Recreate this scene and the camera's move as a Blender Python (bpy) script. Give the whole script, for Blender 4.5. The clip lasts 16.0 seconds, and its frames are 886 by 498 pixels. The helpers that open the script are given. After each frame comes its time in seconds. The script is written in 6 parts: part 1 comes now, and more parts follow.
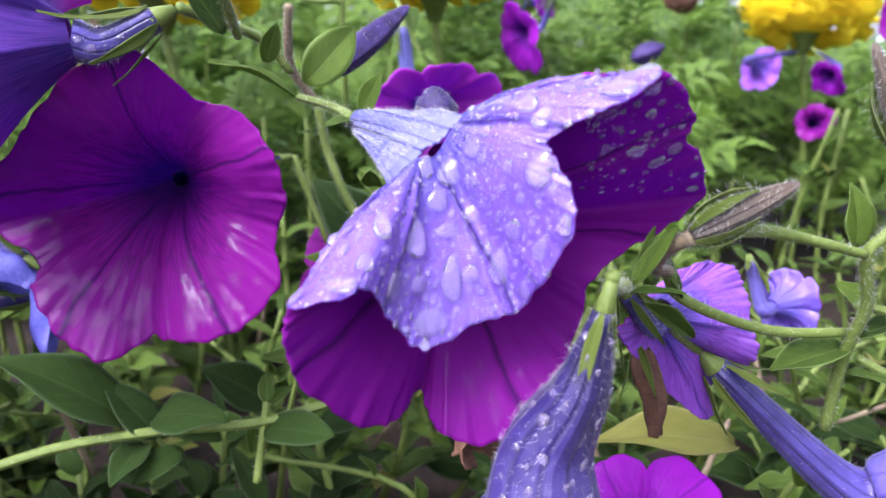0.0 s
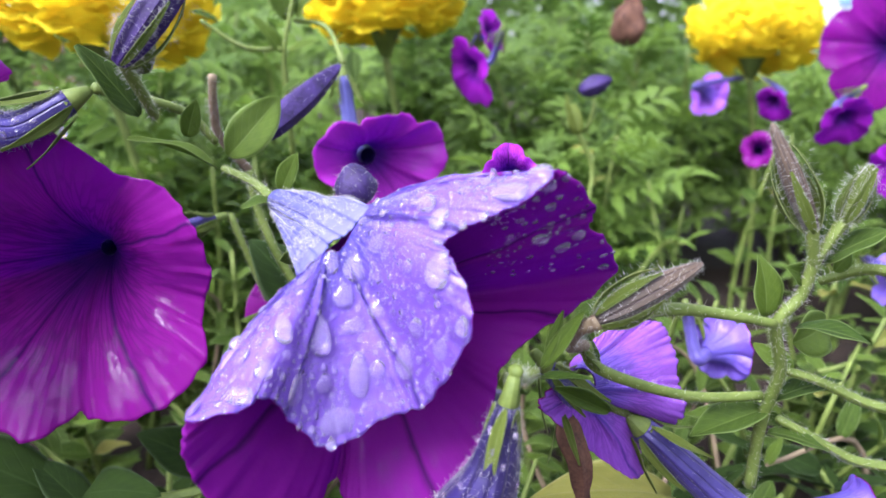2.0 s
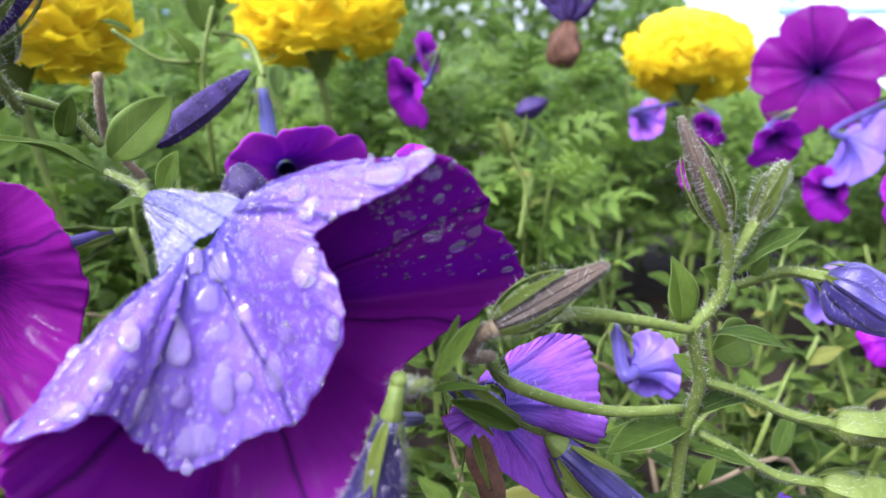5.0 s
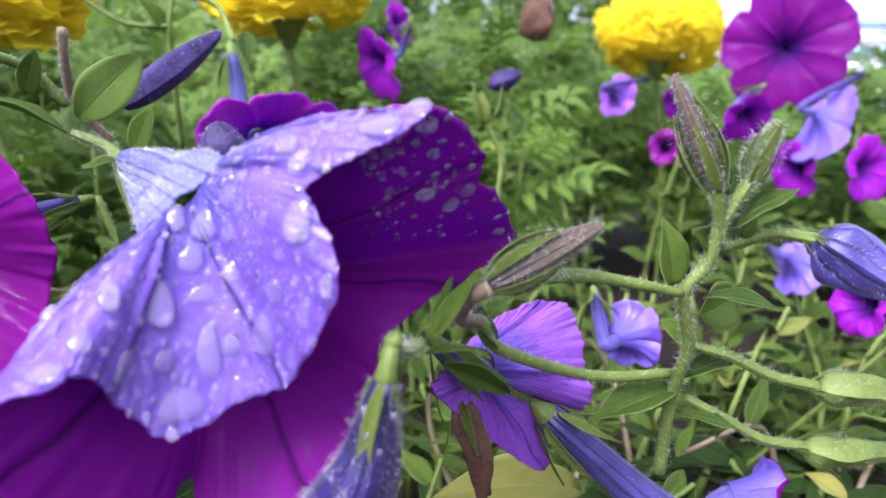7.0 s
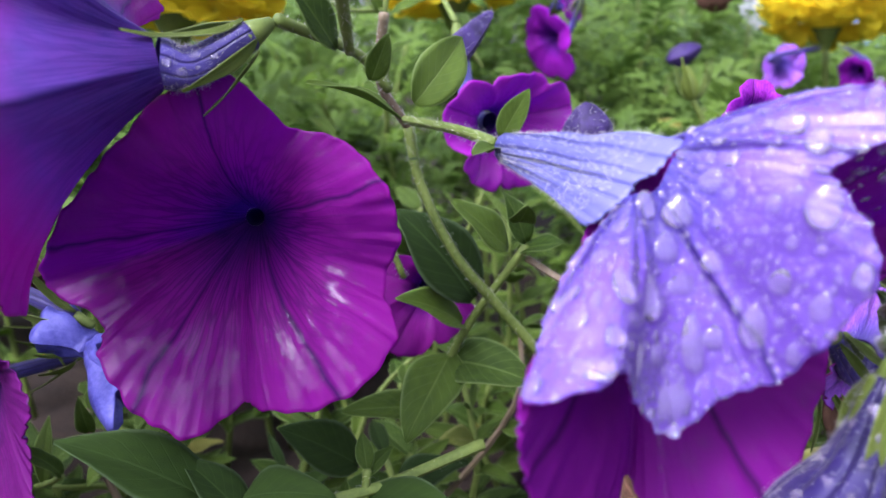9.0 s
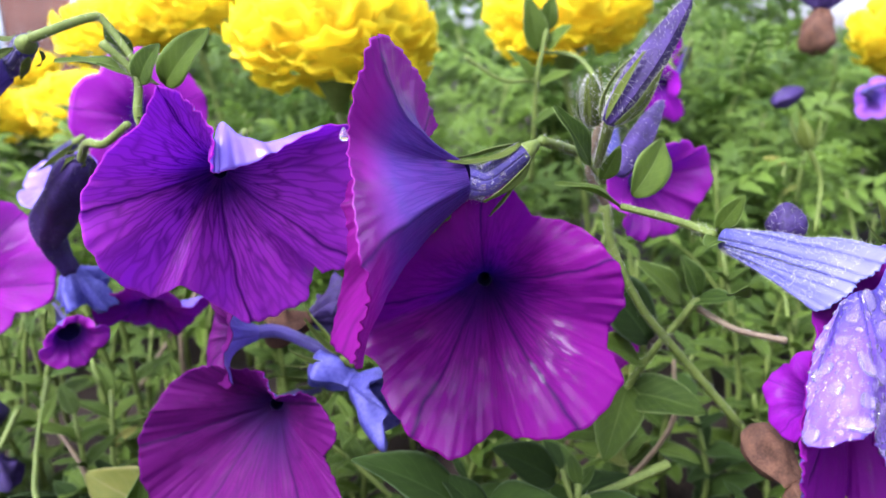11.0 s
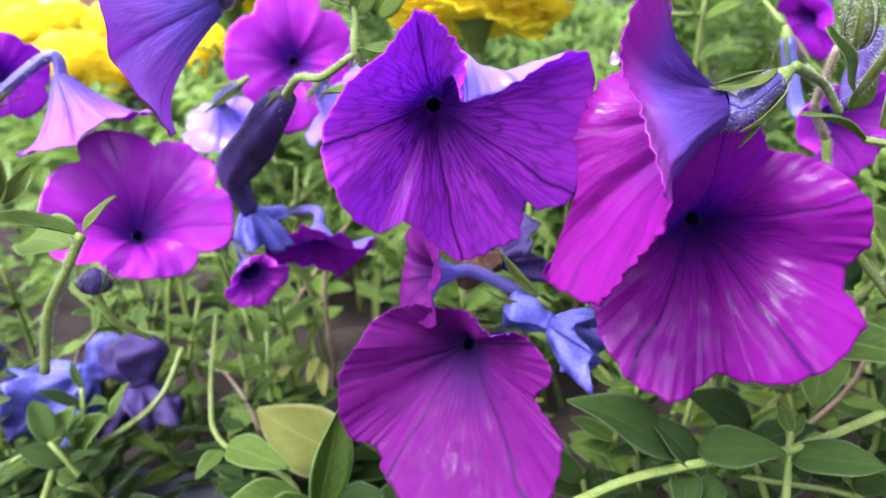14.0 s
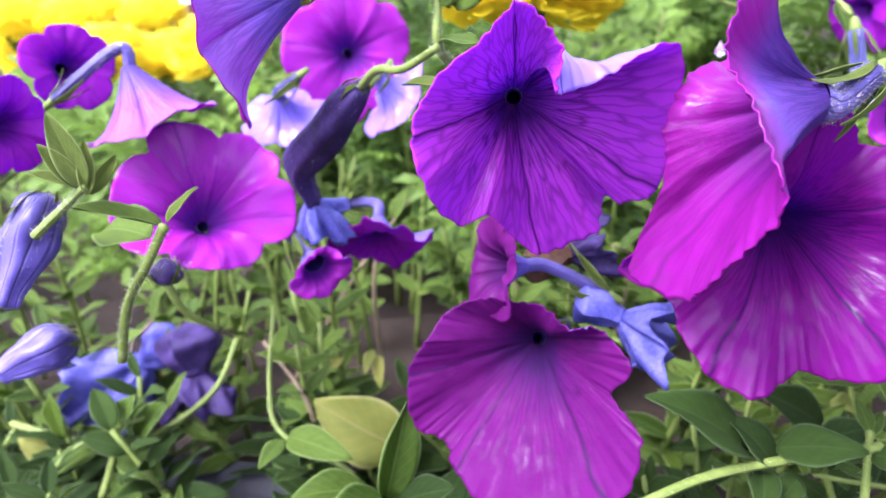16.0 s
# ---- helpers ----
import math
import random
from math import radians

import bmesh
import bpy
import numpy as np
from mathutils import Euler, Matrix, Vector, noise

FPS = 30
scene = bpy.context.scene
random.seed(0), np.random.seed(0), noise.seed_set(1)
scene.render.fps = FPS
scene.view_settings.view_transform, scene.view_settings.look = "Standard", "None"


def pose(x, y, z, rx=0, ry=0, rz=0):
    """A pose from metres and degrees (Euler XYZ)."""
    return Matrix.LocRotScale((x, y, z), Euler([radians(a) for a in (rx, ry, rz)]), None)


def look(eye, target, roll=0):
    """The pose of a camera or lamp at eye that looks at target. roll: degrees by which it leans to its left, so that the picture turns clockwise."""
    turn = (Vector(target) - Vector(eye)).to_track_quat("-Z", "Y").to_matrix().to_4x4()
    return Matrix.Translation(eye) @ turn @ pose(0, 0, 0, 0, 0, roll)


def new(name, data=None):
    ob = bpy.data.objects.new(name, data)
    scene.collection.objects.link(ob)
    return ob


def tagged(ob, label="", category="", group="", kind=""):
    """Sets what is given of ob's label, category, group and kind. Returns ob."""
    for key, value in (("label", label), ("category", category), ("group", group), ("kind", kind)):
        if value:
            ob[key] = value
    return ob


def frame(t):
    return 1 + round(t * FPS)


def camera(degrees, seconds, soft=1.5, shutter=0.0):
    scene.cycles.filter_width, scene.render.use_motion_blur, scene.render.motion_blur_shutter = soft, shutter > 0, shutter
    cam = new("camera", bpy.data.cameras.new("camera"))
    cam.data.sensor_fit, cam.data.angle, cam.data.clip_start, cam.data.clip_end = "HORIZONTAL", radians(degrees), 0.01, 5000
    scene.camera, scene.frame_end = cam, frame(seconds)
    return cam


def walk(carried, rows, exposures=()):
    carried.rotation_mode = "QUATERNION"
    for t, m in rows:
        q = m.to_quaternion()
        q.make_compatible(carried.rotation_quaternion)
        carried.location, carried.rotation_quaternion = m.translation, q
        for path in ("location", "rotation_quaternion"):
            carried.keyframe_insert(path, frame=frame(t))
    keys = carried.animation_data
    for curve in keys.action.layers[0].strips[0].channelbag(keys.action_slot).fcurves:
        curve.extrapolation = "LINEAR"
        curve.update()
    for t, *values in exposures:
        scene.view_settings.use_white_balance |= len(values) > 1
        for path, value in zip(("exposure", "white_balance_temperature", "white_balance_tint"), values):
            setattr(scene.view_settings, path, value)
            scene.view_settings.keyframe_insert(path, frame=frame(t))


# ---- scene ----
cam = camera(63.3, 16.0)
cam.data.dof.use_dof, cam.data.dof.focus_distance, cam.data.dof.aperture_fstop = True, 0.155, 18.0
METRES, EYE, TILT = 0.25, 0.20, -15.0
ROWS = [
    (0.0, 0.0000, -0.0000, 0.0000, 0.00, 0.00, 0.00),
    (0.5, 0.0181, -0.0041, 0.0077, -0.45, 0.06, 0.21),
    (1.0, 0.0362, -0.0059, 0.0259, -1.05, 0.08, 0.47),
    (1.5, 0.0419, -0.0047, 0.0419, -1.65, 0.37, 0.82),
    (2.0, 0.0474, -0.0047, 0.0561, -2.05, 0.85, 1.49),
    (2.5, 0.0460, -0.0059, 0.0607, -2.39, 1.34, 2.07),
    (3.0, 0.0465, -0.0055, 0.0612, -2.58, 1.89, 2.23),
    (3.5, 0.0646, 0.0071, 0.0561, -3.02, 2.41, 2.14),
    (4.0, 0.0804, 0.0021, 0.0528, -3.69, 3.12, 2.00),
    (4.5, 0.0965, 0.0261, 0.0418, -4.56, 3.53, 1.98),
    (7.0, 0.0802, 0.0577, 0.0202, -8.31, 1.74, 2.25),
    (7.5, 0.0297, 0.0736, 0.0165, -7.57, 1.07, 2.43),
    (8.0, -0.0366, 0.0893, 0.0217, -5.86, 0.56, 2.50),
    (8.5, -0.0958, 0.0898, 0.0230, -3.75, 0.50, 2.44),
    (9.0, -0.1395, 0.1000, 0.0337, -2.01, 0.50, 2.52),
    (9.5, -0.2068, 0.0367, 0.0651, -1.15, 0.36, 2.78),
    (12.0, -0.3685, -0.0763, 0.1025, 4.03, 1.69, 2.75),
    (12.5, -0.4065, -0.0614, 0.0901, 4.76, 0.58, 2.90),
    (13.0, -0.4363, -0.0413, 0.0811, 5.50, -0.57, 2.91),
    (13.5, -0.4667, -0.0362, 0.0768, 6.22, -1.52, 2.76),
    (14.0, -0.4915, -0.0571, 0.0910, 6.64, -2.29, 2.61),
    (14.5, -0.4958, -0.0854, 0.1051, 7.05, -2.60, 2.34),
    (15.0, -0.5135, -0.0882, 0.1031, 7.36, -2.62, 2.16),
    (15.5, -0.5361, -0.0783, 0.0996, 7.67, -2.80, 2.18),
    (16.0, -0.5553, -0.0618, 0.0938, 8.18, -2.79, 2.25),
]
walk(cam, [(t, pose(0, 0, EYE, TILT, 0, 0) @ pose(METRES * x, METRES * y, METRES * z, 90 + pitch, roll, yaw)) for t, x, y, z, yaw, pitch, roll in ROWS],
     exposures=[(0.0, 2.1, 5700, 26), (4.5, 2.02, 5700, 24), (7.0, 1.95, 5650, 25), (8.5, 1.75, 5650, 27), (9.5, 1.9, 5650, 27), (12.0, 2.2, 5700, 26), (14.5, 2.55, 5700, 27), (16.0, 2.6, 5700, 28)])

# ---- sky, sun and exposure ----
SUN_UP, SUN_ROUND = 55.0, 224.0
world = bpy.data.worlds.new("overcast_sky")
scene.world = world
world.use_nodes = True
wn = world.node_tree
sky = wn.nodes.new("ShaderNodeTexSky")
sky.sky_type, sky.sun_disc = "NISHITA", False
sky.sun_elevation, sky.sun_rotation = radians(SUN_UP), radians(SUN_ROUND)
sky.dust_density, sky.ozone_density = 4.0, 1.0
wn.nodes["Background"].inputs["Strength"].default_value = 0.15
cloud = wn.nodes.new("ShaderNodeHueSaturation")
cloud.inputs["Saturation"].default_value = 0.35
wn.links.new(sky.outputs[0], cloud.inputs["Color"])
wn.links.new(cloud.outputs[0], wn.nodes["Background"].inputs["Color"])
sun = new("sun", bpy.data.lights.new("sun", "SUN"))
sun.data.energy, sun.data.angle, sun.data.color = 1.5, radians(30), (1.0, 0.97, 0.93)
az = radians(SUN_ROUND)
sun.matrix_world = look((math.sin(az) * math.cos(radians(SUN_UP)), math.cos(az) * math.cos(radians(SUN_UP)), math.sin(radians(SUN_UP))), (0, 0, 0))


# ---- materials ----
def nodes_of(name):
    mat = bpy.data.materials.new(name)
    mat.use_nodes = True
    nt = mat.node_tree
    return mat, nt, nt.nodes["Principled BSDF"]


def math_node(nt, op, a, b=None, c=None):
    n = nt.nodes.new("ShaderNodeMath")
    n.operation = op
    for k, v in enumerate((a, b, c)):
        if v is None:
            continue
        if isinstance(v, (int, float)):
            n.inputs[k].default_value = v
        else:
            nt.links.new(v, n.inputs[k])
    return n.outputs[0]


def ramp(nt, fac, stops):
    n = nt.nodes.new("ShaderNodeValToRGB")
    el = n.color_ramp.elements
    while len(el) < len(stops):
        el.new(0.5)
    for e, (p, c) in zip(el, stops):
        e.position, e.color = p, (*c, 1)
    nt.links.new(fac, n.inputs[0])
    return n.outputs[0]


def mix(nt, fac, a, b, mode="MIX"):
    n = nt.nodes.new("ShaderNodeMix")
    n.data_type, n.blend_type = "RGBA", mode
    for k, v in ((0, fac), (6, a), (7, b)):
        if isinstance(v, (int, float)):
            n.inputs[k].default_value = v
        elif isinstance(v, tuple):
            n.inputs[k].default_value = (*v, 1)
        else:
            nt.links.new(v, n.inputs[k])
    return n.outputs[2]


def noise_tex(nt, scale, vec=None, detail=3.0, rough=0.5):
    n = nt.nodes.new("ShaderNodeTexNoise")
    n.inputs["Scale"].default_value, n.inputs["Detail"].default_value, n.inputs["Roughness"].default_value = scale, detail, rough
    if vec is not None:
        nt.links.new(vec, n.inputs["Vector"])
    return n.outputs[0]


def coords(nt, kind="Object"):
    n = nt.nodes.new("ShaderNodeTexCoord")
    return n.outputs[kind]


def bump(nt, bsdf, height, dist, strength=0.5):
    n = nt.nodes.new("ShaderNodeBump")
    n.inputs["Strength"].default_value, n.inputs["Distance"].default_value = strength, dist
    nt.links.new(height, n.inputs["Height"])
    nt.links.new(n.outputs[0], bsdf.inputs["Normal"])


def translucent(nt, bsdf, colour, share):
    t = nt.nodes.new("ShaderNodeBsdfTranslucent")
    m = nt.nodes.new("ShaderNodeMixShader")
    nt.links.new(colour, t.inputs[0])
    m.inputs[0].default_value = share
    nt.links.new(bsdf.outputs[0], m.inputs[1])
    nt.links.new(t.outputs[0], m.inputs[2])
    nt.links.new(m.outputs[0], nt.nodes["Material Output"].inputs[0])


def petal_material(name, heart, mid, edge, vein, vein_share, rough, share=0.35, wet=0.0, dry=0.50, net_fade=1.1, stretch=1.0):
    """A petunia petal: U runs lobe by lobe round the flower, V from the throat to the rim."""
    mat, nt, b = nodes_of(name)
    uv = coords(nt, "UV")
    sep = nt.nodes.new("ShaderNodeSeparateXYZ")
    nt.links.new(uv, sep.inputs[0])
    u, v = sep.outputs[0], sep.outputs[1]
    grain = noise_tex(nt, 60.0, coords(nt), 4.0)
    blotch = noise_tex(nt, 220.0, coords(nt), 3.0)
    base = ramp(nt, math_node(nt, "ADD", v, math_node(nt, "MULTIPLY", math_node(nt, "SUBTRACT", grain, 0.5), 0.22)), [(0.09 * stretch, heart), (0.17 * stretch, tuple(0.55 * a + 0.45 * c for a, c in zip(heart, mid))), (0.26 * stretch, mid), (0.44 * stretch, edge)])
    base = mix(nt, math_node(nt, "MULTIPLY", blotch, 0.30), base, tuple(min(1.0, c * 1.35) for c in edge))
    # main vein down the middle of each lobe, and a fan of side veins that thin out towards the rim
    wob = noise_tex(nt, 3.0, uv, 2.0)
    uu = math_node(nt, "ADD", u, math_node(nt, "MULTIPLY", math_node(nt, "SUBTRACT", wob, 0.5), 0.10))
    off = math_node(nt, "ABSOLUTE", math_node(nt, "SUBTRACT", math_node(nt, "FRACT", uu), 0.5))
    main = math_node(nt, "SMOOTH_MIN", 1.0, math_node(nt, "DIVIDE", off, math_node(nt, "MULTIPLY_ADD", v, -0.020, 0.040)), 0.2)
    main = math_node(nt, "SUBTRACT", 1.0, main)
    comb = nt.nodes.new("ShaderNodeCombineXYZ")
    nt.links.new(math_node(nt, "MULTIPLY", uu, 22.0), comb.inputs[0])
    nt.links.new(math_node(nt, "MULTIPLY_ADD", off, -7.0, math_node(nt, "MULTIPLY", v, 3.2)), comb.inputs[1])
    vor = nt.nodes.new("ShaderNodeTexVoronoi")
    vor.feature = "DISTANCE_TO_EDGE"
    vor.inputs["Scale"].default_value = 1.0
    nt.links.new(comb.outputs[0], vor.inputs["Vector"])
    net = nt.nodes.new("ShaderNodeMapRange")
    net.inputs[1].default_value, net.inputs[2].default_value, net.inputs[3].default_value, net.inputs[4].default_value = 0.0, 0.15, 1.0, 0.0
    nt.links.new(vor.outputs["Distance"], net.inputs[0])
    fade = math_node(nt, "SUBTRACT", 1.12, math_node(nt, "MULTIPLY", v, net_fade))
    side = math_node(nt, "MULTIPLY", net.outputs[0], math_node(nt, "MAXIMUM", fade, 0.0))
    dark = math_node(nt, "MULTIPLY", math_node(nt, "MAXIMUM", math_node(nt, "MULTIPLY", main, 1.0), math_node(nt, "MULTIPLY", side, 0.95)), vein_share)
    col = mix(nt, dark, base, vein)
    nt.links.new(col, b.inputs["Base Color"])
    nt.links.new(math_node(nt, "MULTIPLY_ADD", blotch, 0.45, rough - 0.2), b.inputs["Roughness"])
    patch = nt.nodes.new("ShaderNodeMapRange")
    patch.inputs[1].default_value, patch.inputs[2].default_value, patch.inputs[3].default_value, patch.inputs[4].default_value = dry, dry + 0.10, 0.0, wet
    stretch = nt.nodes.new("ShaderNodeVectorMath")
    stretch.operation = "MULTIPLY"
    stretch.inputs[1].default_value = (16.0, 3.0, 1.0)
    nt.links.new(uv, stretch.inputs[0])
    streak = noise_tex(nt, 1.0, stretch.outputs[0], 5.0, 0.65)
    area = noise_tex(nt, 70.0, coords(nt), 6.0, 0.75)
    nt.links.new(math_node(nt, "MULTIPLY_ADD", streak, 0.5, math_node(nt, "MULTIPLY", area, 0.5)), patch.inputs[0])
    out = nt.nodes.new("ShaderNodeMapRange")
    out.inputs[1].default_value, out.inputs[2].default_value = 0.35, 0.6
    nt.links.new(v, out.inputs[0])
    nt.links.new(math_node(nt, "MULTIPLY", patch.outputs[0], out.outputs[0]), b.inputs["Coat Weight"])
    b.inputs["Coat Roughness"].default_value = 0.24
    b.inputs["Coat IOR"].default_value = 1.6
    b.inputs["Specular IOR Level"].default_value = 0.2
    h = math_node(nt, "MULTIPLY_ADD", dark, -0.3, math_node(nt, "MULTIPLY", noise_tex(nt, 900.0, coords(nt), 3.0), 0.5))
    bump(nt, b, h, 0.0006, 0.55)
    nt.links.new(b.inputs["Normal"].links[0].from_socket, b.inputs["Coat Normal"])
    translucent(nt, b, col, share)
    return mat


def leaf_material(name, low, high, vein, rough=0.5):
    mat, nt, b = nodes_of(name)
    uv = coords(nt, "UV")
    sep = nt.nodes.new("ShaderNodeSeparateXYZ")
    nt.links.new(uv, sep.inputs[0])
    info = nt.nodes.new("ShaderNodeObjectInfo")
    patch = noise_tex(nt, 90.0, coords(nt, "Generated"), 4.0)
    n2 = noise_tex(nt, 6.0, uv, 4.0)
    fac = math_node(nt, "ADD", math_node(nt, "MULTIPLY", info.outputs["Random"], 0.6), math_node(nt, "MULTIPLY", n2, 0.5))
    base = ramp(nt, fac, [(0.15, low), (0.95, high)])
    d = math_node(nt, "ABSOLUTE", math_node(nt, "SUBTRACT", sep.outputs[0], 0.5))
    mid = math_node(nt, "SUBTRACT", 1.0, math_node(nt, "MINIMUM", math_node(nt, "DIVIDE", d, 0.03), 1.0))
    w = math_node(nt, "FRACT", math_node(nt, "MULTIPLY_ADD", d, -5.0, math_node(nt, "MULTIPLY", sep.outputs[1], 7.0)))
    sv = math_node(nt, "SUBTRACT", 1.0, math_node(nt, "MINIMUM", math_node(nt, "DIVIDE", math_node(nt, "ABSOLUTE", math_node(nt, "SUBTRACT", w, 0.5)), 0.07), 1.0))
    vf = math_node(nt, "MAXIMUM", math_node(nt, "MULTIPLY", mid, 0.8), math_node(nt, "MULTIPLY", sv, 0.35))
    col = mix(nt, vf, base, vein)
    margin = math_node(nt, "MULTIPLY", math_node(nt, "MAXIMUM", math_node(nt, "SUBTRACT", d, 0.44), 0.0), 11.0)
    col = mix(nt, math_node(nt, "MINIMUM", margin, 0.6), col, tuple(min(1.0, 1.5 * q + 0.06) for q in vein))
    nt.links.new(col, b.inputs["Base Color"])
    nt.links.new(math_node(nt, "MULTIPLY_ADD", n2, 0.3, rough - 0.15), b.inputs["Roughness"])
    b.inputs["Specular IOR Level"].default_value = 0.25
    bump(nt, b, math_node(nt, "MULTIPLY_ADD", vf, -0.7, math_node(nt, "MULTIPLY", patch, 0.5)), 0.0008, 0.6)
    translucent(nt, b, col, 0.50)
    return mat


def plain_material(name, a, c, scale, rough, share=0.0, relief=0.0004, metal=0.0):
    mat, nt, b = nodes_of(name)
    n1 = noise_tex(nt, scale, coords(nt), 5.0, 0.6)
    n2 = noise_tex(nt, scale * 6, coords(nt), 4.0, 0.6)
    fac = math_node(nt, "MULTIPLY_ADD", n2, 0.4, math_node(nt, "MULTIPLY", n1, 0.6))
    col = ramp(nt, fac, [(0.32, a), (0.68, c)])
    nt.links.new(col, b.inputs["Base Color"])
    nt.links.new(math_node(nt, "MULTIPLY_ADD", n1, 0.3, rough - 0.15), b.inputs["Roughness"])
    b.inputs["Metallic"].default_value = metal
    b.inputs["Specular IOR Level"].default_value = 0.25
    bump(nt, b, fac, relief, 0.6)
    if share:
        translucent(nt, b, col, share)
    return mat


def tube_material(name, low, high, stripe, rough=0.42):
    """Outside of a flower tube: long dark nerves on blue-violet, V along the tube, U round it."""
    mat, nt, b = nodes_of(name)
    uv = coords(nt, "UV")
    sep = nt.nodes.new("ShaderNodeSeparateXYZ")
    nt.links.new(uv, sep.inputs[0])
    wob = noise_tex(nt, 4.0, uv, 3.0)
    u = math_node(nt, "MULTIPLY_ADD", wob, 0.25, math_node(nt, "MULTIPLY", sep.outputs[0], 10.0))
    line = math_node(nt, "ABSOLUTE", math_node(nt, "SUBTRACT", math_node(nt, "FRACT", u), 0.5))
    line = math_node(nt, "SUBTRACT", 1.0, math_node(nt, "MINIMUM", math_node(nt, "DIVIDE", line, 0.16), 1.0))
    n1 = noise_tex(nt, 250.0, coords(nt), 4.0)
    base = ramp(nt, math_node(nt, "MULTIPLY_ADD", n1, 0.5, math_node(nt, "MULTIPLY", sep.outputs[1], 0.55)), [(0.2, low), (0.8, high)])
    col = mix(nt, math_node(nt, "MULTIPLY", line, math_node(nt, "MULTIPLY_ADD", sep.outputs[1], -0.30, 0.62)), base, stripe)
    nt.links.new(col, b.inputs["Base Color"])
    b.inputs["Roughness"].default_value = rough
    b.inputs["Sheen Weight"].default_value = 0.1
    bump(nt, b, math_node(nt, "MULTIPLY_ADD", line, -0.6, n1), 0.0008, 0.6)
    translucent(nt, b, col, 0.25)
    return mat


PETAL = petal_material("petal_face", (0.018, 0.007, 0.140), (0.180, 0.007, 0.225), (0.275, 0.008, 0.258), (0.024, 0.002, 0.085), 0.8, 0.7, 0.66, 1.0, 0.47, 1.25)
PETAL_PINK = petal_material("petal_face_pink", (0.030, 0.010, 0.190), (0.210, 0.010, 0.270), (0.350, 0.017, 0.370), (0.080, 0.004, 0.140), 0.6, 0.65, 0.45, 0.8, 0.46)
PETAL_NET = petal_material("petal_face_netted", (0.020, 0.008, 0.145), (0.340, 0.034, 0.420), (0.530, 0.055, 0.560), (0.030, 0.003, 0.090), 0.9, 0.7, 0.70, 0.55, 0.47, 0.85)
PETAL_RED = petal_material("petal_face_magenta", (0.030, 0.004, 0.090), (0.150, 0.006, 0.190), (0.230, 0.007, 0.220), (0.070, 0.003, 0.090), 0.6, 0.6, 0.50, 0.8, 0.48)
BACK_TRUMPET = petal_material("petal_back_trumpet", (0.055, 0.042, 0.260), (0.115, 0.070, 0.390), (0.300, 0.026, 0.330), (0.030, 0.012, 0.150), 0.7, 0.45, 0.55, 0.9, 0.45, 1.8, 1.7)
PETAL_DEEP = petal_material("petal_face_deep", (0.030, 0.004, 0.110), (0.165, 0.006, 0.215), (0.238, 0.008, 0.262), (0.040, 0.002, 0.080), 0.8, 0.65, 0.66, 0.5, 0.53, 2.4)
# petal_face at under half strength: shade low in the bed put into the colour
PETAL_LOW_SHADED = petal_material("petal_face_low_shaded", (0.018, 0.004, 0.070), (0.070, 0.003, 0.095), (0.112, 0.003, 0.116), (0.026, 0.002, 0.050), 0.9, 0.7, 0.50, 0.4, 0.50, 1.3)
BACK_WET = petal_material("petal_back_wet", (0.080, 0.066, 0.340), (0.115, 0.074, 0.400), (0.150, 0.074, 0.400), (0.018, 0.009, 0.110), 0.85, 0.42, 0.42, 0.8, 0.42, 3.2)
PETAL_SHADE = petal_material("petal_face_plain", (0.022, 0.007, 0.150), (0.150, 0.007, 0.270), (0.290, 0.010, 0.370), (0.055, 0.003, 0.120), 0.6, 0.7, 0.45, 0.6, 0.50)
BACK = petal_material("petal_back", (0.165, 0.130, 0.520), (0.195, 0.155, 0.640), (0.235, 0.150, 0.660), (0.080, 0.050, 0.330), 0.55, 0.45, 0.42, 0.9, 0.38)
BACK_VIOLET = petal_material("petal_back_violet", (0.120, 0.095, 0.440), (0.220, 0.115, 0.560), (0.310, 0.105, 0.560), (0.050, 0.025, 0.230), 0.8, 0.45, 0.42, 0.9)
TUBE = tube_material("tube_outside", (0.022, 0.015, 0.100), (0.115, 0.085, 0.370), (0.010, 0.005, 0.045))
TUBE_DEEP = tube_material("tube_outside_deep", (0.008, 0.005, 0.040), (0.040, 0.024, 0.150), (0.004, 0.002, 0.018), 0.35)
TUBE_PALE = tube_material("tube_outside_pale", (0.040, 0.042, 0.170), (0.140, 0.142, 0.400), (0.012, 0.011, 0.070))
THROAT = plain_material("throat_inside", (0.010, 0.004, 0.060), (0.016, 0.006, 0.090), 300, 0.7, 0.35)
WILT = plain_material("wilted_petal", (0.008, 0.004, 0.024), (0.060, 0.034, 0.150), 160, 0.6, 0.15, 0.001)
WILT_BLUE = plain_material("wilted_blue_petal", (0.030, 0.030, 0.190), (0.150, 0.145, 0.480), 140, 0.4, 0.25, 0.001)
WILT_BROWN = plain_material("withered_brown_petal", (0.030, 0.014, 0.009), (0.150, 0.075, 0.042), 220, 0.8, 0.15, 0.001)
BUD_SKIN = tube_material("bud_skin", (0.030, 0.022, 0.014), (0.110, 0.078, 0.048), (0.012, 0.005, 0.020), 0.5)
SEPAL = leaf_material("sepal_green", (0.060, 0.100, 0.012), (0.165, 0.225, 0.032), (0.200, 0.250, 0.070))
LEAF = leaf_material("petunia_leaf", (0.026, 0.064, 0.005), (0.125, 0.205, 0.021), (0.160, 0.240, 0.050))
# darker copy of petunia_leaf, with the shade under the flowers put into its colour
LEAF_SHADED = leaf_material("shaded_petunia_leaf", (0.010, 0.028, 0.002), (0.038, 0.080, 0.008), (0.042, 0.084, 0.016), 0.8)
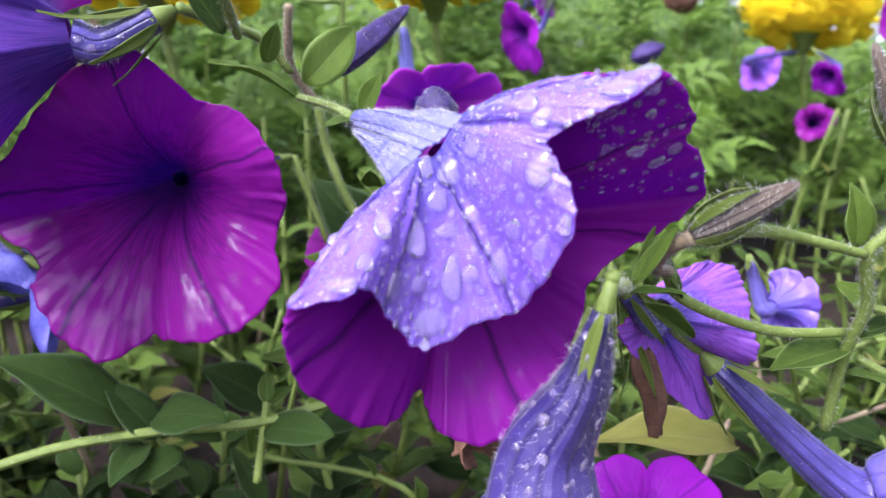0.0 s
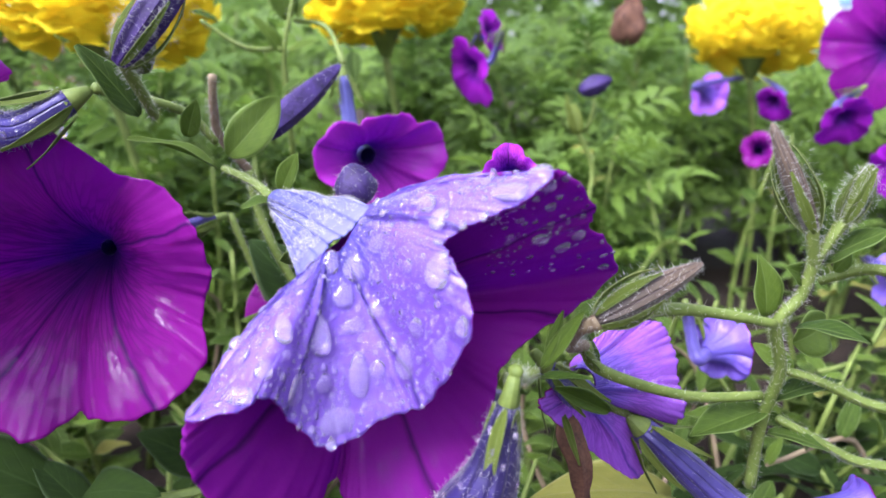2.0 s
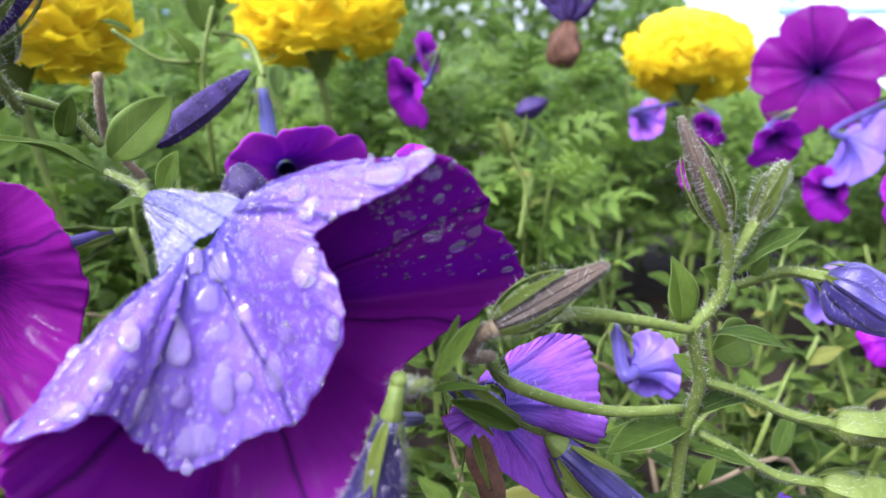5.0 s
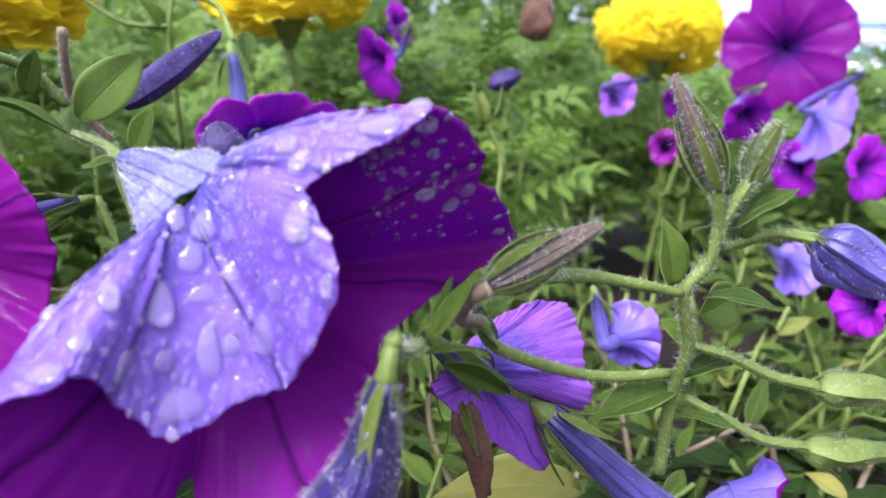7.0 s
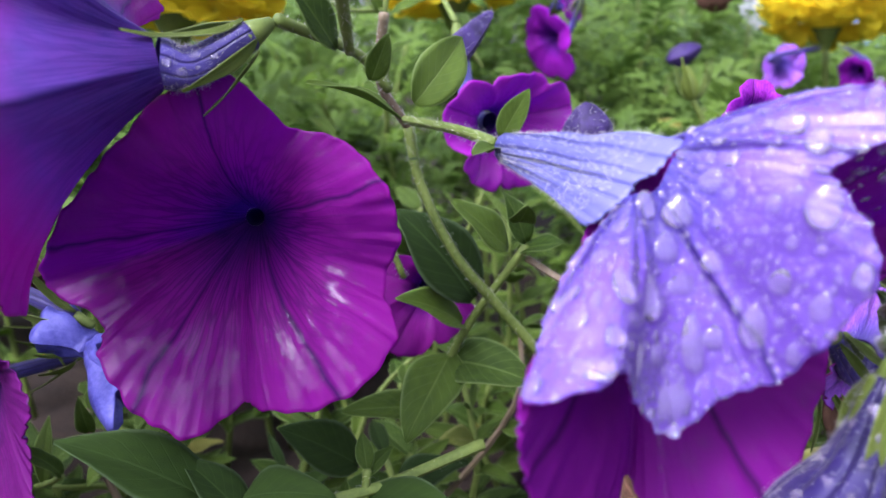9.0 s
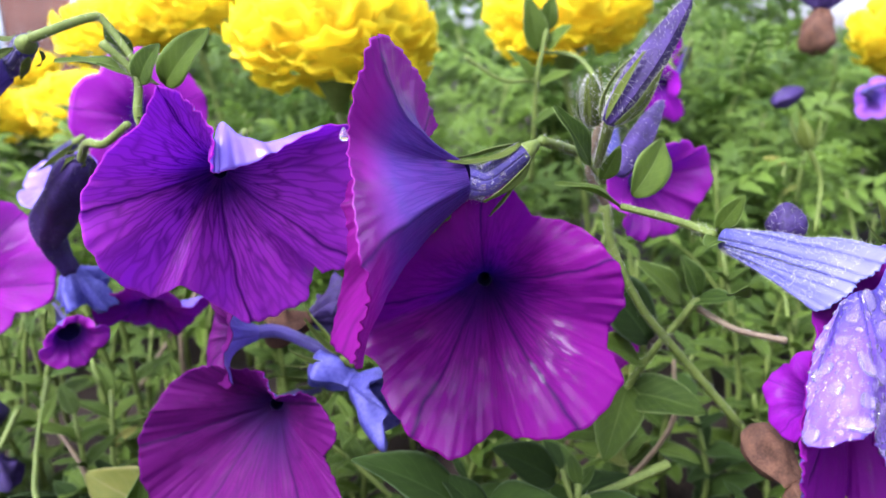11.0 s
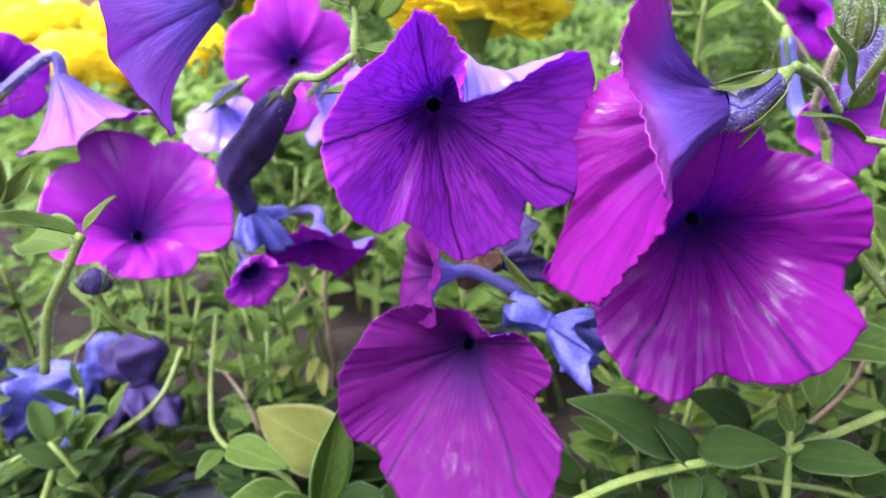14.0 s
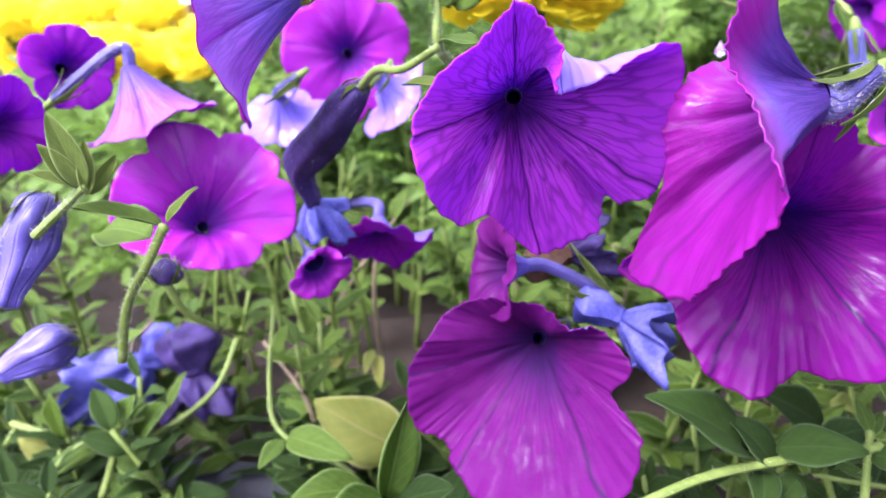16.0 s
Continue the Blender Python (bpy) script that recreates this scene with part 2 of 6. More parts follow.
LEAF_YELLOW = leaf_material("yellowing_leaf", (0.150, 0.200, 0.035), (0.350, 0.330, 0.065), (0.330, 0.320, 0.110))
LEAF_FERN = leaf_material("marigold_leaf", (0.020, 0.056, 0.006), (0.165, 0.275, 0.036), (0.150, 0.260, 0.060))
STEM = plain_material("stem_green", (0.070, 0.108, 0.018), (0.165, 0.220, 0.046), 120, 0.55, 0.15)
STEM_RED = plain_material("stem_brownish", (0.130, 0.090, 0.060), (0.220, 0.180, 0.100), 120, 0.55, 0.15)
HAIR = plain_material("hair_white", (0.700, 0.710, 0.650), (0.850, 0.850, 0.800), 500, 0.4, 0.5)
YELLOW = plain_material("marigold_petal", (0.900, 0.740, 0.008), (0.980, 0.900, 0.040), 90, 0.55, 0.52, 0.0006)
SOIL = plain_material("dark_soil", (0.006, 0.004, 0.003), (0.038, 0.026, 0.018), 60, 0.95, 0.0, 0.006)
BRICK = plain_material("red_brick", (0.170, 0.055, 0.035), (0.330, 0.120, 0.075), 1.5, 0.85, 0.0, 0.004)
MORTAR = plain_material("mortar", (0.300, 0.270, 0.240), (0.420, 0.390, 0.350), 3.0, 0.9)
PAINT = plain_material("pale_blue_paint", (0.560, 0.660, 0.740), (0.740, 0.800, 0.840), 4.0, 0.5)
PAINT_BLUE = plain_material("blue_paint", (0.180, 0.320, 0.460), (0.260, 0.420, 0.560), 4.0, 0.5)
DARK_FOAM = plain_material("dark_edging", (0.020, 0.022, 0.028), (0.050, 0.052, 0.060), 40, 0.8)


def water_material():
    """Clear water: part of the light passes straight on, part bends, and the skin mirrors the sky. A lavender diffuse
    share paints in the drop's inner glow.
    """
    mat, nt, b = nodes_of("water")
    clear = nt.nodes.new("ShaderNodeBsdfTransparent")
    clear.inputs[0].default_value = (1.0, 1.0, 1.0, 1)
    bent = nt.nodes.new("ShaderNodeBsdfRefraction")
    bent.inputs["IOR"].default_value, bent.inputs["Roughness"].default_value = 1.33, 0.0
    skin = nt.nodes.new("ShaderNodeBsdfGlossy")
    skin.inputs["Roughness"].default_value = 0.02
    edge = nt.nodes.new("ShaderNodeLayerWeight")
    edge.inputs["Blend"].default_value = 0.5
    gloss = math_node(nt, "MULTIPLY_ADD", math_node(nt, "POWER", edge.outputs["Facing"], 3.5), 0.70, 0.035)
    one, two = nt.nodes.new("ShaderNodeMixShader"), nt.nodes.new("ShaderNodeMixShader")
    one.inputs[0].default_value = 0.8
    nt.links.new(clear.outputs[0], one.inputs[1])
    nt.links.new(bent.outputs[0], one.inputs[2])
    nt.links.new(gloss, two.inputs[0])
    nt.links.new(one.outputs[0], two.inputs[1])
    nt.links.new(skin.outputs[0], two.inputs[2])
    # lavender diffuse share: the light a drop gathers inside, put into its colour
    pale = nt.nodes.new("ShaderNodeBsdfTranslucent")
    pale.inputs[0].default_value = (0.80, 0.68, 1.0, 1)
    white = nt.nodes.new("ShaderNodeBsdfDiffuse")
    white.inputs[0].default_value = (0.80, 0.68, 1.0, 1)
    painted_glow, three = nt.nodes.new("ShaderNodeMixShader"), nt.nodes.new("ShaderNodeMixShader")
    painted_glow.inputs[0].default_value, three.inputs[0].default_value = 0.3, 0.12
    nt.links.new(white.outputs[0], painted_glow.inputs[1])
    nt.links.new(pale.outputs[0], painted_glow.inputs[2])
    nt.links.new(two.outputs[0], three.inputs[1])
    nt.links.new(painted_glow.outputs[0], three.inputs[2])
    nt.links.new(three.outputs[0], nt.nodes["Material Output"].inputs[0])
    return mat


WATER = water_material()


# ---- building blocks ----
def world_of(ob):
    p = Vector(ob.location)
    while ob.parent:
        ob = ob.parent
        p = p + Vector(ob.location)
    return p


def mesh_of(name, verts, faces, mats, uvs=None, slots=None):
    me = bpy.data.meshes.new(name)
    me.from_pydata([tuple(v) for v in verts], [], faces)
    for m in mats:
        me.materials.append(m)
    if slots is not None:
        me.polygons.foreach_set("material_index", slots)
    if uvs is not None:
        layer = me.uv_layers.new(name="UVMap")
        loops = np.empty(len(me.loops), dtype=np.int32)
        me.loops.foreach_get("vertex_index", loops)
        layer.data.foreach_set("uv", np.asarray(uvs, dtype=np.float32)[loops].ravel())
    me.shade_smooth()
    return me


def thing(name, at, label, category, group="", kind=""):
    ob = new(name)
    ob.location = at
    ob.empty_display_size = 0.005
    return tagged(ob, label, category, group, kind)


def part_mesh(name, me, parent, label="", m=None):
    ob = new(name, me)
    ob.parent = parent
    if m is not None:
        ob.matrix_basis = Matrix.Translation(-world_of(parent)) @ m
    return tagged(ob, label) if label else ob


def part(name, verts, faces, mats, parent, label="", uvs=None, slots=None):
    """A mesh given in world metres, as one part of a thing."""
    base = np.array(world_of(parent))
    return part_mesh(name, mesh_of(name, np.asarray(verts) - base, faces, mats, uvs, slots), parent, label)


def bezier(pts, n):
    """A smooth curve through the given points (Catmull-Rom), n samples."""
    p = np.array(pts, float)
    p = np.vstack([2 * p[0] - p[1], p, 2 * p[-1] - p[-2]])
    out = []
    k = len(p) - 3
    for q in np.linspace(0, k - 1e-9, n):
        i = int(q)
        t = q - i
        a, b, c, d = p[i : i + 4]
        out.append(0.5 * (2 * b + (c - a) * t + (2 * a - 5 * b + 4 * c - d) * t * t + (3 * b - a - 3 * c + d) * t**3))
    return np.array(out)


def frames_along(c):
    tan = np.gradient(c, axis=0)
    tan /= np.linalg.norm(tan, axis=1, keepdims=True) + 1e-12
    ref = np.array([0.0, 0.0, 1.0]) if abs(tan[0][2]) < 0.9 else np.array([1.0, 0.0, 0.0])
    xs = []
    x = np.cross(tan[0], ref)
    for t in tan:
        x = x - t * (x @ t)
        x /= np.linalg.norm(x) + 1e-12
        xs.append(x)
    xs = np.array(xs)
    return tan, xs, np.cross(tan, xs)


def sweep(c, radii, seg=10, rib=0.0, ribs=5, lump=0.0, seed=0, close=True):
    """A skin round the curve c; returns vertices, faces and UVs."""
    rng = np.random.default_rng(seed)
    tan, xs, ys = frames_along(c)
    n = len(c)
    ang = np.linspace(0, 2 * np.pi, seg + 1)
    ph = rng.uniform(0, 6.28, 4)
    verts, uvs, faces = [], [], []
    for i in range(n):
        v = i / (n - 1)
        for a in ang:
            w = a if a < 2 * np.pi - 1e-6 else 0.0
            r = radii[i] * (1 + (rib * np.cos(ribs * w) + lump * (np.sin(2 * w + ph[0] + 7 * v) + np.sin(3 * w + ph[1] - 11 * v)) * 0.5) * (1 if close else 1 - v**6))
            verts.append(c[i] + r * (np.cos(w) * xs[i] + np.sin(w) * ys[i]))
            uvs.append((a / (2 * np.pi), v))
    k = seg + 1
    for i in range(n - 1):
        for j in range(seg):
            faces.append((i * k + j, i * k + j + 1, (i + 1) * k + j + 1, (i + 1) * k + j))
    if close:
        for i, flip in ((0, True), (n - 1, False)):
            verts.append(c[i] + tan[i] * radii[i] * (-0.4 if flip else 0.4))
            uvs.append((0.5, i / (n - 1)))
            q = len(verts) - 1
            for j in range(seg):
                f = (i * k + j, i * k + j + 1, q)
                faces.append(f[::-1] if flip else f)
    return np.array(verts), faces, uvs


def hairs(parent, c, radii, count, length, seed=0, label="fine white hairs"):
    """Short stiff hairs that stand off a stem, bud or tube."""
    if count < 1:
        return None
    rng = np.random.default_rng(seed)
    tan, xs, ys = frames_along(c)
    verts, faces = [], []
    n = len(c)
    for _ in range(2 * count):
        q = rng.uniform(0, n - 1.001)
        i = int(q)
        f = q - i
        p = c[i] * (1 - f) + c[i + 1] * f
        r = radii[i] * (1 - f) + radii[i + 1] * f
        a = rng.uniform(0, 2 * np.pi)
        out = np.cos(a) * xs[i] + np.sin(a) * ys[i]
        d = out + tan[i] * rng.uniform(-0.3, 0.5) + rng.normal(0, 0.18, 3)
        d /= np.linalg.norm(d)
        side = np.cross(d, tan[i])
        side /= np.linalg.norm(side) + 1e-9
        other = np.cross(d, side)
        w = 0.000024
        b = p + out * r * 0.97
        e = len(verts)
        ln = length * rng.uniform(0.6, 1.6)
        verts += [b + side * w, b - side * 0.5 * w + other * 0.87 * w, b - side * 0.5 * w - other * 0.87 * w, b + d * ln]
        faces += [(e, e + 1, e + 3), (e + 1, e + 2, e + 3), (e + 2, e, e + 3)]
    ob = part("hairs", verts, faces, [HAIR], parent, label)
    return tagged(ob, kind="stuff")


def blade_hairs(parent, p, nrm, count, length, seed=0):
    """Fine hairs all over the outer skin of a tube that is given as a grid."""
    rng = np.random.default_rng(seed)
    verts, faces = [], []
    for _ in range(count):
        j, i = int(rng.integers(1, p.shape[0] - 4)), int(rng.integers(p.shape[1] - 1))
        b = p[j, i] + rng.random() * (p[j, i + 1] - p[j, i]) + rng.random() * (p[j + 1, i] - p[j, i])
        d = nrm[j, i] + rng.normal(0, 0.3, 3)
        d /= np.linalg.norm(d)
        side = np.cross(d, (0.3, 0.5, 0.8))
        side /= np.linalg.norm(side)
        other = np.cross(d, side)
        w, e = 0.000022, len(verts)
        verts += [b + side * w, b - side * 0.5 * w + other * 0.87 * w, b - side * 0.5 * w - other * 0.87 * w, b + d * length * rng.uniform(0.5, 1.5)]
        faces += [(e, e + 1, e + 3), (e + 1, e + 2, e + 3), (e + 2, e, e + 3)]
    return tagged(part("hairs", verts, faces, [HAIR], parent, "fine white hairs"), kind="stuff")


def leaf_mesh(name, width, fold, arch, wave, mat, seed):
    """A unit leaf along +y, upper side +z, with a keel, an arched blade and thickness."""
    rng = np.random.default_rng(seed)
    ny, nx = 10, 4
    verts, uvs, faces, slots = [], [], [], []
    ph = rng.uniform(0, 6.28, 3)
    for side in (0, 1):
        for i in range(ny + 1):
            v = i / ny
            w = width * (np.sin(np.pi * min(1.0, v * 0.97 + 0.02) ** 0.8) ** 0.75) * (1 - 0.15 * v)
            w = max(w, 0.018)
            for j in range(-nx, nx + 1):
                x = j / nx
                z = fold * abs(x) * w + arch * (v - v * v * 1.35) + wave * np.sin(9 * v + ph[0] + x) * abs(x) ** 2 - 0.03 * np.cos(x * 3) * w
                verts.append((x * w, v, z - side * 0.010))
                uvs.append((0.5 + 0.5 * x, v))
    k = 2 * nx + 1
    m = (ny + 1) * k
    for i in range(ny):
        for j in range(k - 1):
            a = (i * k + j, i * k + j + 1, (i + 1) * k + j + 1, (i + 1) * k + j)
            faces.append(a)
            faces.append(tuple(q + m for q in a[::-1]))
    ring = [j for j in range(k)] + [i * k + k - 1 for i in range(1, ny + 1)] + [ny * k + j for j in range(k - 2, -1, -1)] + [i * k for i in range(ny - 1, 0, -1)]
    for a, b in zip(ring, ring[1:] + ring[:1]):
        faces.append((b, a, a + m, b + m))
    return mesh_of(name, verts, faces, [mat], uvs)


LEAVES = {}
for kind_name, mat in (("green", LEAF), ("dark", LEAF_SHADED), ("yellow", LEAF_YELLOW), ("sepal", SEPAL)):
    LEAVES[kind_name] = [
        leaf_mesh("leaf_" + kind_name, w, f, a, v, mat, s)
        for s, (w, f, a, v) in enumerate([(0.20, 0.30, 0.20, 0.02), (0.26, 0.18, 0.10, 0.03), (0.32, 0.22, 0.25, 0.03), (0.23, 0.45, 0.05, 0.02), (0.29, 0.10, 0.32, 0.04)])
    ]
STRAP = [leaf_mesh("sepal_strap", w, f, a, 0.01, SEPAL, 9) for w, f, a in ((0.075, 0.35, 0.22), (0.085, 0.25, -0.10), (0.080, 0.30, 0.35))]


def along(base, tip, up, roll=0.0):
    """A pose that takes a unit leaf from base to tip with its upper side towards up."""
    b, t = Vector(base), Vector(tip)
    y = t - b
    ln = y.length
    y.normalize()
    x = y.cross(Vector(up))
    if x.length < 1e-4:
        x = y.cross(Vector((1, 0.2, 0)))
    x.normalize()
    z = x.cross(y)
    r = Matrix((x, y, z)).transposed().to_4x4()
    return Matrix.Translation(b) @ r @ Matrix.Rotation(radians(roll), 4, "Y") @ Matrix.Scale(ln, 4)


def leaf(parent, base, tip, shape=0, tone="green", up=(0, -0.6, 0.8), roll=0.0, label="", wide=1.0):
    me = LEAVES[tone][shape]
    return part_mesh("leaf", me, parent, label, along(base, tip, up, roll) @ Matrix.Diagonal((wide, 1, 1, 1)))


def stem(parent, pts, r0, r1, hair=0, mat=STEM, seed=0, name="stem"):
    c = bezier(pts, 5 * len(pts) + 3)
    rad = np.linspace(r0, r1, len(c)) * 0.78
    rad[-2:] *= 1.12
    v, f, uv = sweep(c, rad, 9, lump=0.06, seed=seed)
    ob = part(name, v, f, [mat], parent, "", uv)
    if hair:
        hairs(parent, c, rad, hair, 0.0011, seed)
    return ob


# ---- raindrops ----
def drop_mesh(seed, long):
    rng = np.random.default_rng(seed)
    verts, faces = [], []
    n, k = 7, 22
    ph = rng.uniform(0, 6.28, 3)
    for j in range(n + 1):
        a = 0.5 * np.pi * j / n
        for i in range(k):
            t = 2 * np.pi * i / k
            r = np.cos(a) * (1 + 0.07 * np.sin(2 * t + ph[0]) + 0.05 * np.sin(3 * t + ph[1]))
            verts.append((r * np.cos(t), r * np.sin(t) * long * (1 + 0.12 * np.sin(t)), 0.46 * np.sin(a) ** 0.75 - 0.04))
    for j in range(n):
        for i in range(k):
            faces.append((j * k + i, j * k + (i + 1) % k, (j + 1) * k + (i + 1) % k, (j + 1) * k + i))
    faces.append(tuple(n * k + i for i in range(k)))
    faces.append(tuple(reversed(range(k))))
    return mesh_of("water_drop", verts, faces, [WATER])


DROPS = [drop_mesh(s, l) for s, l in enumerate((1.0, 1.0, 1.15, 1.3, 1.6))]


def tube_drops(c, rad, count, seed, label, group):
    """Raindrops that cling to the upper and outer side of a flower tube."""
    rng = np.random.default_rng(seed)
    tan, xs, ys = frames_along(c)
    taken = []
    for _ in range(count * 4):
        i = int(rng.integers(2, len(c) - 1))
        a = rng.uniform(0, 2 * np.pi)
        n = np.cos(a) * xs[i] + np.sin(a) * ys[i]
        r = 0.0003 + 0.0008 * rng.random() ** 2
        p = c[i] + n * rad[i] + tan[i] * rng.uniform(-0.5, 0.5) * np.linalg.norm(c[1] - c[0])
        if n[1] > 0.35 or len(taken) >= count or any(np.linalg.norm(p - q) < r + w for q, w in taken):
            continue
        taken.append((p, r))
        y = Vector(tan[i])
        z = Vector(n)
        ob = new("water_drop", DROPS[int(rng.integers(5))])
        ob.matrix_world = Matrix.Translation(p) @ Matrix((y.cross(z), y, z)).transposed().to_4x4() @ Matrix.Scale(r, 4)
        tagged(ob, label, "water drop", group)


# ---- the petunia flower ----
def lobe_radius(theta, lobes, notch, seed, wave=1.0):
    """The rim's distance from the throat, and where the angle lies within its lobe (0..1) and which lobe."""
    ls = sorted(((a % 360, r) for a, r in lobes))
    n = len(ls)
    deg = np.degrees(theta) % 360
    for i in range(n):
        a0, r0 = ls[i - 1]
        a1, r1 = ls[i]
        a2, r2 = ls[(i + 1) % n]
        lo = a1 - ((a1 - a0) % 360) / 2
        hi = a1 + ((a2 - a1) % 360) / 2
        d = (deg - lo) % 360
        if d <= (hi - lo) + 1e-9:
            phi = d / (hi - lo)
            x = 2 * phi - 1
            if x < 0:
                length = r1 + (0.5 * (r0 + r1) - r1) * x * x
            else:
                length = r1 + (0.5 * (r2 + r1) - r1) * x * x
            return length * (1 - notch * abs(x) ** 5 - 0.03 * min(1.0, wave) * abs(x) ** 2 + wave * (0.010 * np.sin(9 * x + seed + i) + 0.006 * np.sin(23 * x + 2 * seed))), phi, i
    return ls[0][1], 0.5, 0


def limb_grid(m, lobes, throat, cup, ruffle, notch, seed, droop, flare=3.4, ns=26, nt=140, crease=0.0008):
    rng = np.random.default_rng(seed)
    ph = rng.uniform(0, 6.28, 6)
    p = np.zeros((ns + 1, nt + 1, 3))
    uv = np.zeros((ns + 1, nt + 1, 2))
    for i in range(nt + 1):
        th = 2 * np.pi * (i % nt) / nt
        rim, phi, lobe = lobe_radius(th, lobes, notch, seed, crease / 0.0008)
        x = 2 * phi - 1
        for j in range(ns + 1):
            s = j / ns
            r = throat + (rim - throat) * s
            z = -cup * (1 - s) ** flare - droop * rim * s * s
            z += ruffle * s * s * (np.sin(7 * th + ph[0]) * 0.5 + np.sin(3 * th + ph[1]) * 0.9 + 0.25 * np.sin(17 * th + ph[2] + 5 * s) * s)
            z += -crease * np.exp(-((x / 0.13) ** 2)) * 4 * s * (1 - s) + 1.7 * crease * (abs(x) ** 3) * s
            z += 0.0011 * noise.noise((r * math.cos(th) * 90 + seed, r * math.sin(th) * 90, seed)) * s
            p[j, i] = (r * np.cos(th), r * np.sin(th), z)
            uv[j, i] = (lobe + phi, s)
    r3 = np.array(m.to_3x3())
    p = p @ r3.T + np.array(m.translation)
    du = np.roll(p[:, :-1], -1, axis=1) - np.roll(p[:, :-1], 1, axis=1)
    du = np.concatenate([du, du[:, :1]], axis=1)
    nrm = np.cross(np.gradient(p, axis=0), du)
    nrm /= np.linalg.norm(nrm, axis=-1, keepdims=True) + 1e-12
    if (nrm[2].mean(0) @ r3[:, 2]) < 0:
        nrm = -nrm
    return p, uv, nrm


def round_spline(pts, n, closed=True):
    """Samples of a smooth curve through the points, evenly by point, and each sample's place in the list."""
    p = np.array(pts, float)
    k = len(p)
    q = np.linspace(0, k if closed else k - 1, n + 1)
    i = np.minimum(q.astype(int), k - 1 if closed else k - 2)
    t = (q - i)[:, None]
    at = (lambda j: p[j % k]) if closed else (lambda j: p[np.clip(j, 0, k - 1)])
    a, b, c, d = at(i - 1), at(i), at(i + 1), at(i + 2)
    return 0.5 * (2 * b + (c - a) * t + (2 * a - 5 * b + 4 * c - d) * t**2 + (3 * b - a - 3 * c + d) * t**3), q


def blade_grid(inner, outer, q, count, ribs, face_to, lift=(0, 0, 0), flare=3.4, humps=(), vein=0.0006, wave=0.0006, fray=0.0003, ns=44, seed=1, closed=True):
    """A petal blade spanned between an inner and an outer curve. lift: how the funnel curves between them; humps: (place along
    the rim, width, vector) that fold or swell the blade there; ribs: places of the sunk main veins."""
    rng = np.random.default_rng(seed)
    ph = rng.uniform(0, 6.28, 6)
    v = np.linspace(0, 1, ns + 1)[:, None, None]
    shape = lambda w: w * (4 - 4 * w)
    p = inner[None] * (1 - v) + outer[None] * v + np.array(lift, float) * ((1 - v) - (1 - v) ** flare)
    span = count if closed else 1e9
    away = lambda at: np.abs((q - at + span / 2) % span - span / 2) if closed else np.abs(q - at)
    for at, width, vec in humps:
        p = p + np.array(vec, float) * (np.exp(-((away(at) / width) ** 2))[None, :, None] * shape(v))
    du = np.gradient(p, axis=1)
    if closed:
        du[:, 0] = du[:, -1] = p[:, 1] - p[:, -2]
    nrm = np.cross(np.gradient(p, axis=0), du)
    nrm /= np.linalg.norm(nrm, axis=-1, keepdims=True) + 1e-12
    if np.mean(np.sum(nrm * (np.array(face_to) - p), -1)) < 0:
        nrm = -nrm
    off = np.zeros(p.shape[:2])
    w = v[..., 0]
    for at in ribs:
        off -= vein * np.exp(-((away(at)[None] / 0.16) ** 2)) * np.minimum(1, 3 * w) * (1.15 - w)
        off += 0.5 * vein * np.exp(-(((away(at)[None] - 0.42) / 0.25) ** 2)) * np.minimum(1, 3 * w) * (1.1 - w)
    turn = 2 * np.pi * q[None] / count
    off += wave * w**2 * (np.sin(7 * turn + ph[0]) + 0.7 * np.sin(12 * turn + ph[1] + 2 * w))
    off += fray * w**5 * (np.sin(43 * turn + ph[2]) + np.sin(71 * turn + ph[3]))
    rough = np.array([[noise.noise((90 * a[0] + seed, 90 * a[1], 90 * a[2])) + 0.4 * noise.noise((260 * a[0], 260 * a[1] + seed, 260 * a[2])) for a in row] for row in p])
    off += 0.0007 * rough * np.minimum(1, 2 * w)
    if closed:
        off[:, -1] = off[:, 0]
    p = p + nrm * off[..., None]
    # the rim's own nicks, along the blade
    nick = 0.012 * np.sin(31 * turn[0] + ph[4]) * np.sin(9 * turn[0] + ph[5])
    if closed:
        nick[-1] = nick[0]
    p = p + (outer - inner)[None] * (nick[None, :, None] * v**6)
    du = np.gradient(p, axis=1)
    if closed:
        du[:, 0] = du[:, -1] = p[:, 1] - p[:, -2]
    n2 = np.cross(np.gradient(p, axis=0), du)
    n2 /= np.linalg.norm(n2, axis=-1, keepdims=True) + 1e-12
    n2 *= np.sign(np.sum(n2 * nrm, -1, keepdims=True))
    rs = sorted(ribs)
    if closed:
        rs = [rs[-1] - count, *rs, rs[0] + count]
        u = np.interp(q, rs, np.arange(len(rs)) + 0.5)
    else:
        u = np.interp(q, [rs[0] - 2, *rs, rs[-1] + 2], np.arange(len(rs) + 2) + 0.5)
    uv = np.stack([np.broadcast_to(u, p.shape[:2]), np.broadcast_to(w, p.shape[:2])], -1)
    return p, uv, n2


def rim_grid(rim, ring, ribs, samples=240, **more):
    """The blade of a whole flower: a rim through the given points round a throat ring (centre, axis, radius)."""
    c, axis, r = np.array(ring[0]), np.array(ring[1], float), ring[2]
    axis /= np.linalg.norm(axis)
    outer, q = round_spline(rim, samples)
    d = outer - c
    d -= axis * (d @ axis)[:, None]
    d /= np.linalg.norm(d, axis=1, keepdims=True)
    cup = more.pop("cup", 0.014)
    return blade_grid(c + d * r, outer, q, len(rim), ribs, c + axis * 0.3, axis * cup, **more)


